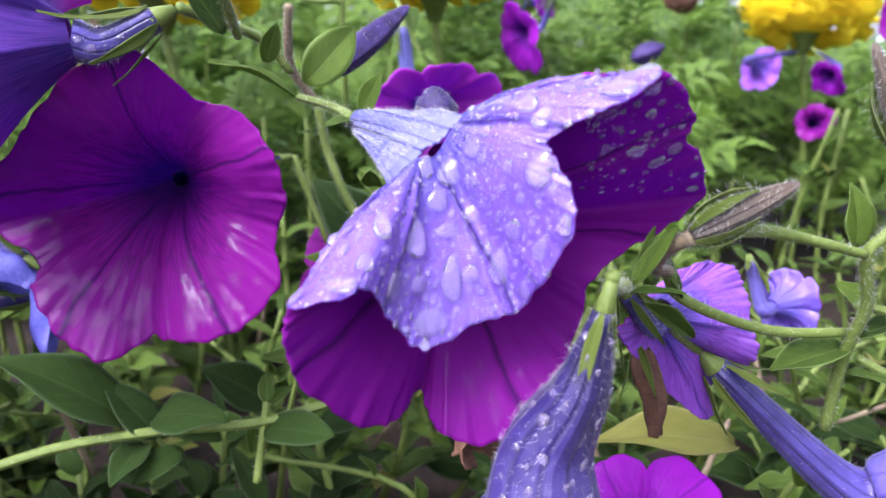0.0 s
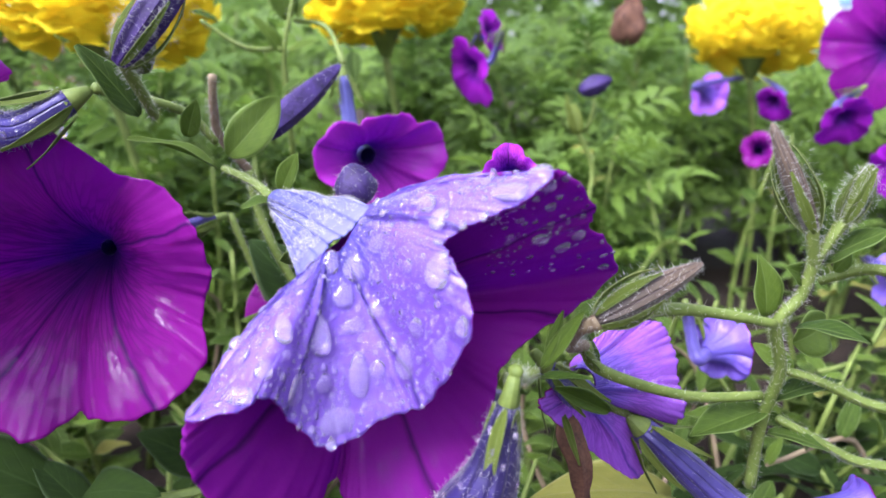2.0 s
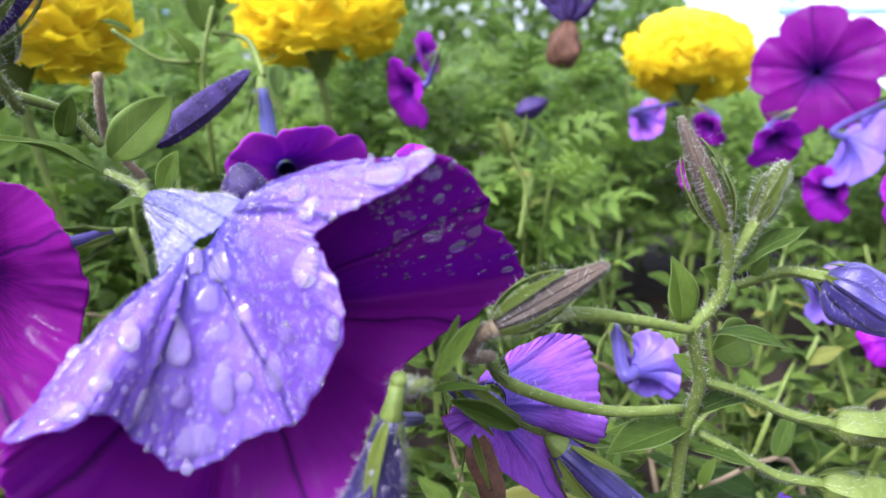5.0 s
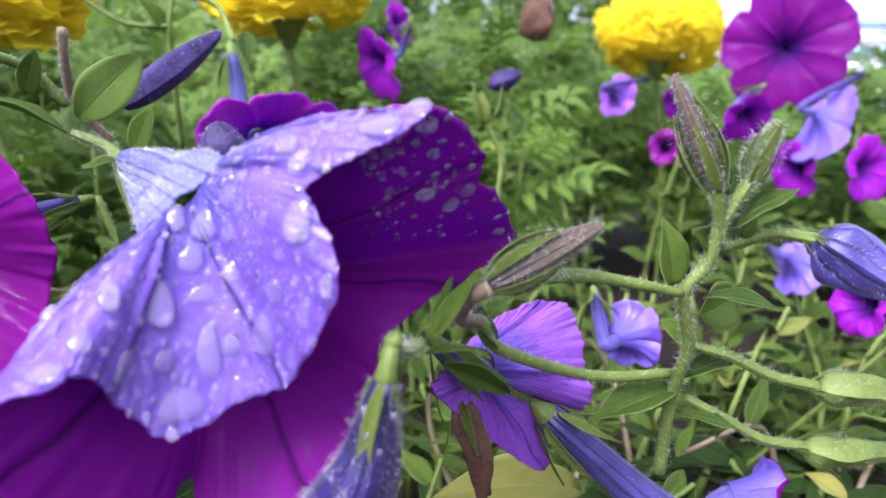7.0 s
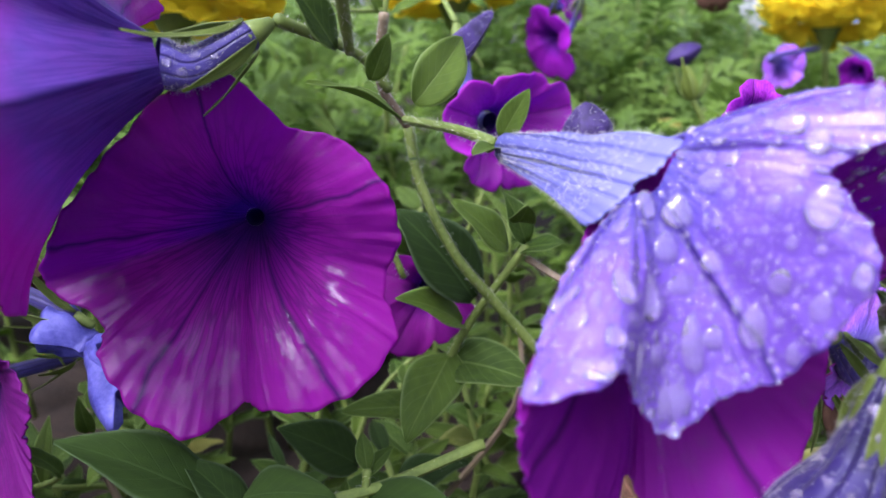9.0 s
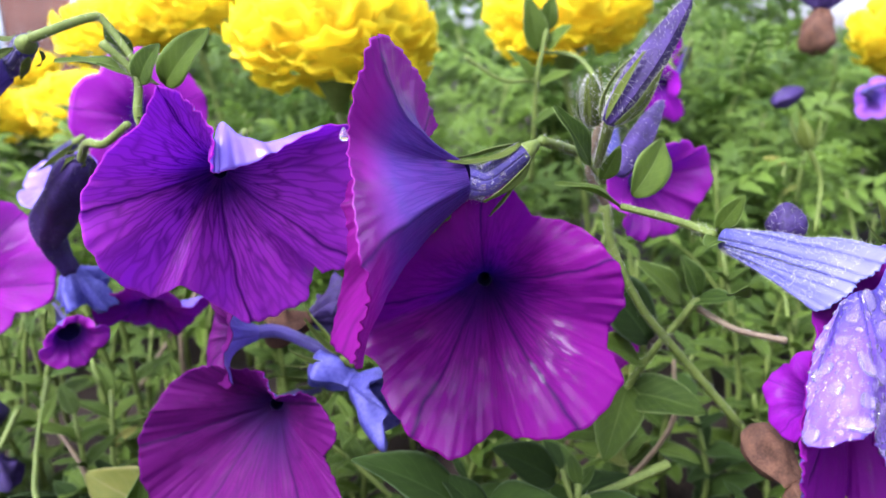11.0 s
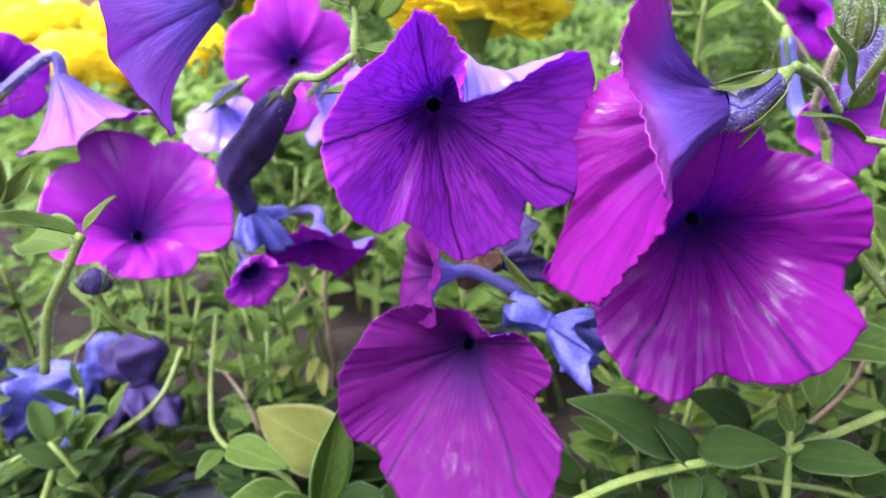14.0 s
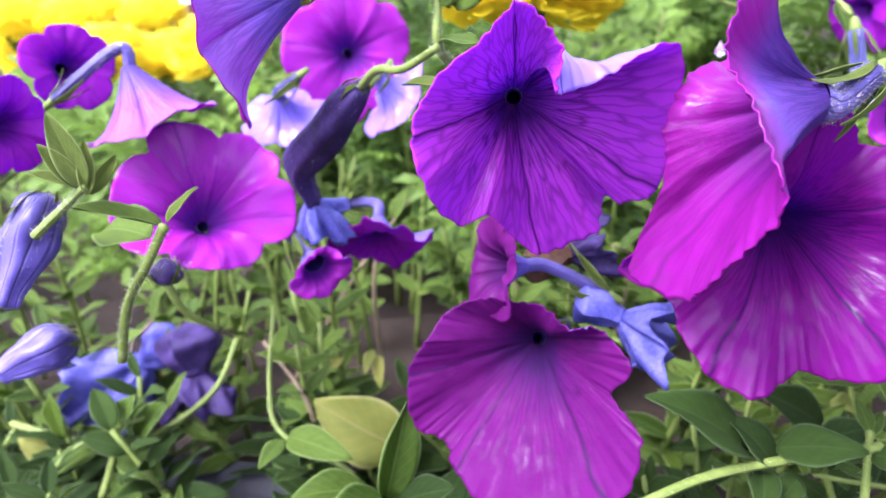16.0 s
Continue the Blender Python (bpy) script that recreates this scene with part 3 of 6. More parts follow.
def blade_part(name, p, uv, nrm, face, back, top, label=""):
    """A petal blade as a mesh with thickness: one skin each for its face and its back, joined along the rim."""
    ns, k = p.shape[0] - 1, p.shape[1]
    front, rear = p.reshape(-1, 3), (p - nrm * 0.00035).reshape(-1, 3)
    off = len(front)
    faces, slots = [], []
    for j in range(ns):
        for i in range(k - 1):
            a = (j * k + i, (j + 1) * k + i, (j + 1) * k + i + 1, j * k + i + 1)
            faces += [a, tuple(g + off for g in a[::-1])]
            slots += [0, 1]
    for i in range(k - 1):
        a, b = ns * k + i, ns * k + i + 1
        faces.append((b, a, a + off, b + off))
        slots.append(0)
    flat = uv.reshape(-1, 2)
    return part(name, np.vstack([front, rear]), faces, [face, back], top, label, np.vstack([flat, flat]), slots)


def flower(label, m, lobes, base, bend=(), throat=0.0036, cup=0.012, ruffle=0.0012, notch=0.16, droop=0.06, seed=1, face=None, back=None, tube=None,
           hair=0, sepals=5, sepal_len=0.015, stalk=(), stalk_hair=120, fine=True, group="petunia flowers", sepal_spread=0.5, neck=0.0020, straight=0.25, flare=3.4, drops=0, grid=None, tube_grid=None):
    face, back, tube = face or PETAL, back or BACK, tube or TUBE
    top = thing("petunia_flower", base, label, "flower", group)
    if grid is None:
        grid = limb_grid(m, lobes, throat, cup, ruffle, notch, seed, droop, flare, *((26, 140) if fine else (14, 80)))
    blade_part("corolla", *grid, face, back, top)
    # the tube, from the calyx to the throat
    end = m @ Vector((0, 0, -0.85 * cup))
    zax = (m.to_3x3() @ Vector((0, 0, 1))).normalized()
    pre = end - zax * min(0.012, (end - Vector(base)).length * 0.35)
    c = bezier([base, *bend, pre, end], 18)
    q = np.linspace(0, 1, len(c))
    rad = neck + (throat - neck) * (straight * q + (1 - straight) * q**2.2)
    rad[:4] *= np.array([0.40, 0.74, 0.92, 1.0]) if neck > 0.0045 else 1.0
    if tube_grid is not None:
        blade_part("tube", *tube_grid, tube, THROAT, top)
    else:
        v, f, tuv = sweep(c, rad, 20, rib=0.05, ribs=5, lump=0.03, seed=seed, close=False)
        v = np.vstack([v, c[:1]])
        f += [(i + 1, i, len(v) - 1) for i in range(20)]
        part("tube", v, f, [tube], top, "", [*tuv, (0.5, 0.0)])
        v2, f2, tuv2 = sweep(c[2:], rad[2:] * np.linspace(0.86, 0.975, len(c) - 2), 20, seed=seed, close=False)
        v2 = np.vstack([v2, c[2:3]])
        f2 = [g[::-1] for g in f2] + [(i, i + 1, len(v2) - 1) for i in range(20)]
        part("throat", v2, f2, [THROAT], top, "dark inside of the tube", [*tuv2, (0.5, 0.0)])
    if drops:
        tube_drops(c, rad, drops, seed, "clear raindrop clinging to a flower tube", "raindrops on flower tubes")
    if hair and tube_grid is not None:
        blade_hairs(top, tube_grid[0], tube_grid[2], hair, 0.0008, seed)
    elif hair:
        hairs(top, c, rad, hair, 0.0011, seed)
    # calyx: narrow green sepals round the base of the tube
    tan, xs, ys = frames_along(c)
    if sepals:
        cup_c = np.array([c[0] - tan[0] * 0.005, c[0] - tan[0] * 0.002, c[0] + tan[0] * 0.001])
        v, f, cuv = sweep(cup_c, [0.0011, neck * 0.72, neck * 1.02], 12, seed=seed)
        part("calyx", v, f, [STEM], top, "", cuv)
    rng = np.random.default_rng(seed + 50)
    for i in range(sepals):
        a = 2 * np.pi * (i + 0.3) / sepals + rng.uniform(-0.2, 0.2)
        out = np.cos(a) * xs[0] + np.sin(a) * ys[0]
        b = c[0] + out * neck * 1.1
        ln = sepal_len * rng.uniform(0.8, 1.15)
        t = b + tan[1] * ln * 0.9 + out * ln * sepal_spread * rng.uniform(0.3, 1.0)
        part_mesh("sepal", STRAP[i % 3], top, "", along(b, t, -out if i % 2 else out, rng.uniform(-20, 20)))
    if len(stalk):
        cs = bezier([*stalk, c[0] - tan[0] * 0.006], 5 * len(stalk) + 6)
        rs = np.linspace(0.0010, 0.0013, len(cs))
        v, f, suv = sweep(cs, rs, 9, lump=0.05, seed=seed)
        part("stalk", v, f, [STEM], top, "", suv)
        if stalk_hair:
            hairs(top, cs, rs, stalk_hair, 0.0012, seed + 1)
    return top


def bud(label, base, tip, r, skin=None, sepals=5, hair=250, stalk=(), seed=3, sepal_len=0.6, spread=0.25, group="petunia buds", bend=(), broad=1.05):
    """A closed flower: a ribbed, twisted spindle held by sepals."""
    top = thing("petunia_bud", base, label, "flower bud", group)
    c = bezier([base, *bend, tip], 18)
    q = np.linspace(0, 1, len(c))
    rad = r * (0.45 + 0.75 * np.sin(np.pi * q**0.85) ** 0.8) * (1 - 0.45 * q**4) + 0.0002
    rad[-1] *= 0.45
    v, f, uv = sweep(c, rad, 20, rib=0.09, ribs=5, lump=0.04, seed=seed)
    part("petals", v, f, [skin or BUD_SKIN], top, "", uv)
    tan, xs, ys = frames_along(c)
    ln = float(np.linalg.norm(np.array(tip) - np.array(base)))
    rng = np.random.default_rng(seed)
    for i in range(sepals):
        a = 2 * np.pi * (i + 0.2) / sepals + rng.uniform(-0.2, 0.2)
        out = np.cos(a) * xs[2] + np.sin(a) * ys[2]
        b = c[0] + out * r * 0.75
        l = ln * sepal_len * rng.uniform(0.85, 1.2)
        t = b + tan[4] * l + out * (r * 0.75 + l * spread * rng.uniform(0.3, 1.0))
        part_mesh("sepal", STRAP[2 * (i % 2)], top, "", along(b, t, out) @ Matrix.Diagonal((broad, 1, 1, 1)))
        hairs(top, np.array([b, (b + t) / 2 + out * l * 0.05, t]), [0.0008, 0.0010, 0.0006], hair // 3, 0.0012, seed + i)
    if hair:
        hairs(top, c, rad, 2 * hair, 0.0010, seed)
    if len(stalk):
        cs = bezier([*stalk, c[0] + tan[0] * 0.001], 5 * len(stalk) + 6)
        rs = np.linspace(0.0010, 0.0014, len(cs))
        v, f, suv = sweep(cs, rs, 9, lump=0.05, seed=seed)
        part("stalk", v, f, [STEM], top, "", suv)
        if hair:
            hairs(top, cs, rs, hair // 2, 0.0012, seed + 1)
    return top


def wilted(label, pts, r, mat=None, end=0.0, end_mat=None, seed=5, hair=0, stalk=()):
    """A spent flower: a limp tube with a crumpled rag of petal at its end."""
    top = thing("wilted_flower", pts[0], label, "flower", "wilted petunia flowers")
    c = bezier(pts, 22)
    q = np.linspace(0, 1, len(c))
    rad = r * (0.45 + 0.55 * np.sin(np.pi * np.minimum(q * 1.1, 1) ** 0.7)) + 0.0004
    v, f, uv = sweep(c, rad, 18, rib=0.16, ribs=5, lump=0.16, seed=seed)
    part("tube", v, f, [mat or WILT], top, "", uv)
    rng = np.random.default_rng(seed)
    tan, xs, ys = frames_along(c)
    if end:
        # rag: a cone of cloth with deep irregular pleats
        n, k = 12, 48
        verts, faces, ph = [], [], rng.uniform(0, 6.28, 6)
        for j in range(n + 1):
            s = j / n
            for i in range(k):
                a = 2 * np.pi * i / k
                pl = 1 + 0.38 * np.sin(5 * a + ph[0] + s) + 0.22 * np.sin(9 * a + ph[1] - 2 * s) + 0.12 * np.sin(17 * a + ph[2])
                rr = rad[-1] * 0.8 + end * (s**0.8) * 0.55 * max(0.15, pl)
                dz = end * (0.9 * s + 0.30 * s * np.sin(3 * a + ph[3]) + 0.14 * np.sin(8 * a + 6 * s + ph[4]) * s)
                verts.append(c[-1] + (np.cos(a) * xs[-1] + np.sin(a) * ys[-1]) * rr + tan[-1] * dz)
        for j in range(n):
            for i in range(k):
                faces.append((j * k + i, j * k + (i + 1) % k, (j + 1) * k + (i + 1) % k, (j + 1) * k + i))
        ob = part("crumpled_petals", verts, faces, [end_mat or mat or WILT], top)
        sol = ob.modifiers.new("thickness", "SOLIDIFY")
        sol.thickness = 0.0004
    for i in range(4):
        a = 2 * np.pi * i / 4 + rng.uniform(-0.3, 0.3)
        out = np.cos(a) * xs[0] + np.sin(a) * ys[0]
        b = c[0] + out * rad[0] * 0.7 - tan[0] * 0.002
        t = b + tan[0] * 0.011 + out * rng.uniform(0.001, 0.006)
        part_mesh("sepal", STRAP[i % 3], top, "", along(b, t, out))
    if hair:
        hairs(top, c, rad, hair, 0.0010, seed)
    if len(stalk):
        cs = bezier([*stalk, c[0]], 5 * len(stalk) + 6)
        rs = np.linspace(0.0010, 0.0013, len(cs))
        v, f, suv = sweep(cs, rs, 9, seed=seed)
        part("stalk", v, f, [STEM], top, "", suv)
        hairs(top, cs, rs, 100, 0.0011, seed)
    return top


# ---- marigolds ----
def marigold_petal(seed):
    rng = np.random.default_rng(seed)
    verts, faces, uvs = [], [], []
    nx, ny = 6, 4
    ph = rng.uniform(0, 6.28, 2)
    for side in (0, 1):
        for j in range(ny + 1):
            v = j / ny
            for i in range(nx + 1):
                x = 2 * i / nx - 1
                w = 0.30 + 0.45 * v
                z = 0.45 * v * v + 0.14 * v * np.sin(4.5 * x + ph[0]) + 0.06 * v * np.sin(9 * x + ph[1]) - side * 0.03
                verts.append((x * w, v * (1 - 0.12 * x * x), z))
                uvs.append((0.5 + 0.5 * x, v))
    k = nx + 1
    m = k * (ny + 1)
    for j in range(ny):
        for i in range(nx):
            a = (j * k + i, j * k + i + 1, (j + 1) * k + i + 1, (j + 1) * k + i)
            faces += [a, tuple(q + m for q in a[::-1])]
    for i in range(nx):
        a, b = ny * k + i, ny * k + i + 1
        faces.append((a, b, b + m, a + m))
    return mesh_of("marigold_petal", verts, faces, [YELLOW], uvs)


MARI = [marigold_petal(s) for s in range(4)]


def marigold(at, r, tilt=(0, 0), count=190, seed=1, foot=None, label="large double yellow marigold head on a green stem", near=True):
    """A double head: ruffled petals in shells on a flattened ball."""
    rng = np.random.default_rng(seed)
    top = thing("marigold", at, label, "flower", "marigolds")
    rot = Euler((radians(tilt[0]), radians(tilt[1]), 0)).to_matrix().to_4x4()
    v, f, uv = sweep(np.array([np.array(at) + np.array((0, 0, z)) * r for z in (-0.75, -0.5, -0.2, 0.1, 0.3)]), np.array([0.08, 0.18, 0.35, 0.45, 0.3]) * r, 14, seed=seed)
    part("calyx", v, f, [STEM], top, "green base of the head", uv)
    v, f, uv = sweep(np.array([np.array(at) + np.array((0, 0, z)) * r for z in (-0.38, -0.2, 0.0, 0.25, 0.45, 0.55)]), np.array([0.3, 0.6, 0.68, 0.6, 0.38, 0.15]) * r, 18, lump=0.08, seed=seed)
    part("inner_petals", v, f, [YELLOW], top, "packed inner petals", uv)
    joined_v, joined_f = [], []
    for i in range(count):
        u = (i + 0.5) / count
        el = math.asin(1 - 1.78 * u)
        a = i * 2.39996 + rng.uniform(-0.2, 0.2)
        d = Vector((math.cos(a) * math.cos(el), math.sin(a) * math.cos(el), math.sin(el)))
        size = r * (0.22 + 0.16 * (1 - abs(math.sin(el)))) * rng.uniform(0.85, 1.15)
        pos = Vector((d.x * r, d.y * r, d.z * r * 0.72)) * rng.uniform(0.66, 0.80)
        tip = pos + (d + Vector((0, 0, 0.35 - 0.5 * u))).normalized() * size
        mm = Matrix.Translation(at) @ rot @ along(pos, tip, Vector((0, 0, 1)) + d * 0.2 if el < 1.2 else (0, 1, 0.2), rng.uniform(-25, 25))
        if near:
            part_mesh("petal", MARI[i % 4], top, "", mm)
        else:
            me = MARI[i % 4]
            e = len(joined_v)
            joined_v += [mm @ q.co for q in me.vertices]
            joined_f += [tuple(q + e for q in g.vertices) for g in me.polygons]
    if not near:
        tagged(part("petals", [tuple(q) for q in joined_v], joined_f, [YELLOW], top), kind="stuff")
    foot = foot or (at[0] + 0.02, at[1] + 0.02, 0.0)
    low = (at[0], at[1], at[2] - 0.75 * r)
    stem(top, [foot, (0.5 * (foot[0] + low[0]) + 0.006, 0.5 * (foot[1] + low[1]), 0.5 * low[2]), low], 0.0025, 0.003, 0, STEM, seed)
    return top


def fern_leaf(seed, n=5):
    """A marigold leaf: narrow toothed leaflets in pairs along a rib, one mesh."""
    rng = np.random.default_rng(seed)
    verts, faces, uvs = [], [], []

    def blade(b, d, ln, w):
        side = Vector((-d.y, d.x, 0)).normalized()
        e = len(verts)
        for q, ww in ((0, 0.15), (0.3, 0.9), (0.6, 0.8), (0.85, 0.4), (1, 0.03)):
            c = b + d * ln * q + Vector((0, 0, 0.05 * math.sin(q * 3) - 0.10 * q * q))
            for sgn in (-1, 0, 1):
                verts.append(tuple(c + side * sgn * w * ww + Vector((0, 0, 0.25 * w * abs(sgn)))))
                uvs.append((0.5 + 0.5 * sgn, q))
        for j in range(4):
            for i in range(2):
                faces.append((e + j * 3 + i, e + j * 3 + i + 1, e + j * 3 + 3 + i + 1, e + j * 3 + 3 + i))

    for i in range(n):
        y = 0.12 + 0.75 * i / n
        c = Vector((0, y, 0.25 * (y - y * y)))
        for sgn in (-1, 1):
            blade(c, Vector((sgn * 0.85, 0.5 + rng.uniform(-0.2, 0.35), rng.uniform(-0.3, 0.3))).normalized(), 0.32 * (1.1 - 0.45 * abs(y - 0.4)) * rng.uniform(0.75, 1.2), 0.062 * rng.uniform(0.8, 1.2))
    blade(Vector((0, 0.8, 0.06)), Vector((0, 1, 0)), 0.3, 0.05)
    blade(Vector((0, 0, 0)), Vector((0, 1, 0)), 0.95, 0.012)
    return mesh_of("fern_leaf", verts, faces, [LEAF_FERN], uvs)


FERN = [fern_leaf(s) for s in range(4)]

# ---- ground and distance ----
def ground_sheet():
    n = 90
    xs = np.concatenate([-np.geomspace(400, 1.6, 25), np.linspace(-1.5, 1.5, n), np.geomspace(1.6, 400, 25)])
    ys = np.concatenate([-np.geomspace(400, 0.7, 20), np.linspace(-0.6, 2.2, n), np.geomspace(2.3, 400, 25)])
    verts, faces = [], []
    for y in ys:
        for x in xs:
            near = 1.0 if abs(x) < 1.6 and -0.7 < y < 2.3 else 0.0
            z = near * (0.010 * noise.noise((x * 14, y * 14, 0.3)) + 0.004 * noise.noise((x * 60, y * 60, 2)))
            verts.append((x, y, z))
    k = len(xs)
    for j in range(len(ys) - 1):
        for i in range(k - 1):
            faces.append((j * k + i, j * k + i + 1, (j + 1) * k + i + 1, (j + 1) * k + i))
    ob = new("ground", mesh_of("ground", verts, faces, [SOIL]))
    return tagged(ob, "dark damp garden soil under the flower bed", "ground", kind="structure")


ground_sheet()

# ---- the wet flower in the middle of the bed: an open lower half, and the upper half folded down over it like a hood ----
HOOD_EDGE = [(-0.0138, 0.1196, 0.1748), (-0.0201, 0.1095, 0.1682), (-0.0232, 0.1018, 0.1633), (-0.0153, 0.1000, 0.1655), (-0.0112, 0.1037, 0.1657), (-0.0083, 0.1075, 0.1590), (-0.0030, 0.1099, 0.1535), (0.0063, 0.1140, 0.1567), (0.0123, 0.1123, 0.1592), (0.0170, 0.1083, 0.1674), (0.0204, 0.1065, 0.1764), (0.0174, 0.1097, 0.1846), (0.0162, 0.1116, 0.1877), (0.0226, 0.1095, 0.1914), (0.0283, 0.1078, 0.1948), (0.0336, 0.1132, 0.1974), (0.0267, 0.1163, 0.1974), (0.0167, 0.1237, 0.1940)]
HOOD_ROOT = [(-0.0069, 0.1257, 0.1803), (-0.0061, 0.1253, 0.1809), (-0.0053, 0.1251, 0.1819), (-0.0045, 0.1247, 0.1826), (-0.0039, 0.1248, 0.1828), (-0.0033, 0.1245, 0.1830), (-0.0026, 0.1242, 0.1830), (-0.0018, 0.1242, 0.1832), (-0.0012, 0.1242, 0.1836), (-0.0002, 0.1246, 0.1847), (0.0011, 0.1254, 0.1868), (0.0019, 0.1259, 0.1877), (0.0024, 0.1263, 0.1882), (0.0029, 0.1265, 0.1890), (0.0034, 0.1268, 0.1896), (0.0038, 0.1273, 0.1900), (0.0034, 0.1298, 0.1898), (0.0029, 0.1318, 0.1895)]
HOOD_RIBS = (1.0, 4.6, 8.0, 12.6, 16.0)
WET_RIM = [(-0.0235, 0.1028, 0.1626), (-0.0240, 0.1013, 0.1588), (-0.0226, 0.1021, 0.1521), (-0.0188, 0.1063, 0.1447), (-0.0130, 0.1109, 0.1386), (-0.0080, 0.1167, 0.1371), (-0.0044, 0.1237, 0.1400), (-0.0028, 0.1195, 0.1359), (0.0011, 0.1167, 0.1334), (0.0067, 0.1155, 0.1327), (0.0137, 0.1151, 0.1351), (0.0191, 0.1178, 0.1412), (0.0226, 0.1206, 0.1477), (0.0255, 0.1233, 0.1554), (0.0269, 0.1251, 0.1607), (0.0343, 0.1295, 0.1654), (0.0447, 0.1365, 0.1687), (0.0524, 0.1423, 0.1735), (0.0476, 0.1317, 0.1815), (0.0427, 0.1256, 0.1860), (0.0427, 0.1227, 0.1904), (0.0368, 0.1171, 0.1966), (0.0333, 0.1158, 0.1974), (0.0235, 0.1197, 0.1947), (0.0118, 0.1309, 0.1902), (0.0017, 0.1399, 0.1852), (-0.0064, 0.1363, 0.1792), (-0.0139, 0.1195, 0.1726), (-0.0196, 0.1108, 0.1674)]
WET_GRID = rim_grid(WET_RIM, ((0.0017, 0.1354, 0.1684), (0.45, -0.85, -0.15), 0.0070), (2.0, 10.2, 15.6, 19.9, 24.0, 27.0), cup=0.004, flare=2.4, seed=11, vein=0.0005, wave=0.0003)
WET_MOUTH = [(-0.0098, 0.1287, 0.1779), (-0.0068, 0.1261, 0.1808), (-0.0046, 0.1260, 0.1826), (-0.0032, 0.1265, 0.1845), (-0.0006, 0.1264, 0.1857), (0.0016, 0.1268, 0.1881), (0.0042, 0.1280, 0.1902), (0.0029, 0.1339, 0.1896), (-0.0010, 0.1445, 0.1868), (-0.0079, 0.1463, 0.1817), (-0.0107, 0.1373, 0.1791)]
mouth_line, mouth_at = round_spline(WET_MOUTH, 110)
neck_way = Vector((0.0150, -0.0250, -0.0012)).normalized()
neck_side = np.array([tuple((Vector(p) - Vector((-0.0030, 0.1330, 0.1850))).normalized()) for p in mouth_line])
neck_side -= np.outer(neck_side @ np.array(neck_way), np.array(neck_way))
neck_side /= np.linalg.norm(neck_side, axis=1, keepdims=True)
neck_line = np.array((-0.0178, 0.1580, 0.1862)) + 0.0028 * neck_side
wet_tube = blade_grid(neck_line, mouth_line, mouth_at, len(WET_MOUTH), (0.6, 2.6, 4.6, 6.6, 8.2, 9.8), (-0.0120, 0.1460, 0.3), (-0.0004, 0.0006, 0.0012), 2.0, vein=0.0007, wave=0.0, fray=0.0, ns=30, seed=12)
wet_tube = (wet_tube[0], np.stack([np.broadcast_to(mouth_at / len(WET_MOUTH), wet_tube[0].shape[:2]), wet_tube[1][..., 1]], -1), wet_tube[2])
wet = flower("drenched violet petunia with folded lavender petals covered in raindrops", pose(-0.0030, 0.1330, 0.1850, 84, 0, 28), [], (-0.0178, 0.1580, 0.1862), bend=[(-0.0115, 0.1465, 0.1864)], throat=0.0090, cup=0.0, seed=11, tube=TUBE_PALE, face=PETAL_DEEP,
             hair=2600, stalk=[(-0.0363, 0.1858, 0.1900), (-0.0263, 0.1709, 0.1888), (-0.0205, 0.1605, 0.1872)], straight=0.75, neck=0.0030, sepals=0, back=BACK_WET, grid=WET_GRID, tube_grid=wet_tube)
edge_line, hood_at = round_spline(HOOD_EDGE, 260, False)
root_line, hood_at = round_spline(HOOD_ROOT, 260, False)
HOOD_GRID = blade_grid(root_line, edge_line, hood_at, len(HOOD_EDGE), HOOD_RIBS, (0.02, 0.3, 0.12), (0.0004, -0.0016, 0.0010), 2.2, humps=[(14.5, 2.0, (0.0, 0.0, 0.0014)), (10.5, 1.5, (0.0, -0.0015, 0.0))],
                       vein=0.0009, wave=0.00025, fray=0.00012, ns=60, seed=13, closed=False)
blade_part("folded_petal", *HOOD_GRID, PETAL_DEEP, BACK_WET, wet, "pale lavender underside of the folded petal")

# ---- the open flower beside it ----
OPEN_RIM = [(-0.0684, 0.1688, 0.2003), (-0.0612, 0.1816, 0.1900), (-0.0504, 0.1780, 0.1874), (-0.0412, 0.1705, 0.1789), (-0.0383, 0.1730, 0.1668), (-0.0425, 0.1755, 0.1557), (-0.0402, 0.1672, 0.1457), (-0.0517, 0.1639, 0.1346), (-0.0660, 0.1630, 0.1330),
            (-0.0740, 0.1725, 0.1310), (-0.0847, 0.1679, 0.1255), (-0.0968, 0.1694, 0.1310), (-0.1047, 0.1746, 0.1425), (-0.1066, 0.1800, 0.1492), (-0.1193, 0.1860, 0.1560), (-0.1120, 0.1760, 0.1685), (-0.0966, 0.1660, 0.1828), (-0.0825, 0.1595, 0.1955), (-0.0765, 0.1655, 0.1996)]
flower("open violet petunia with dark purple veins and a wet sheen", pose(-0.0745, 0.2020, 0.1665, 84, 0, -6), [], (-0.0539, 0.2342, 0.1675), throat=0.0023, cup=0.0, seed=4, stalk=[(-0.0394, 0.2378, 0.1384)],
       grid=rim_grid(OPEN_RIM, ((-0.0745, 0.2020, 0.1665), (-0.09, -0.99, 0.06), 0.0023), (3.0, 7.0, 11.1, 14.9, 18.2), cup=0.019, seed=4))
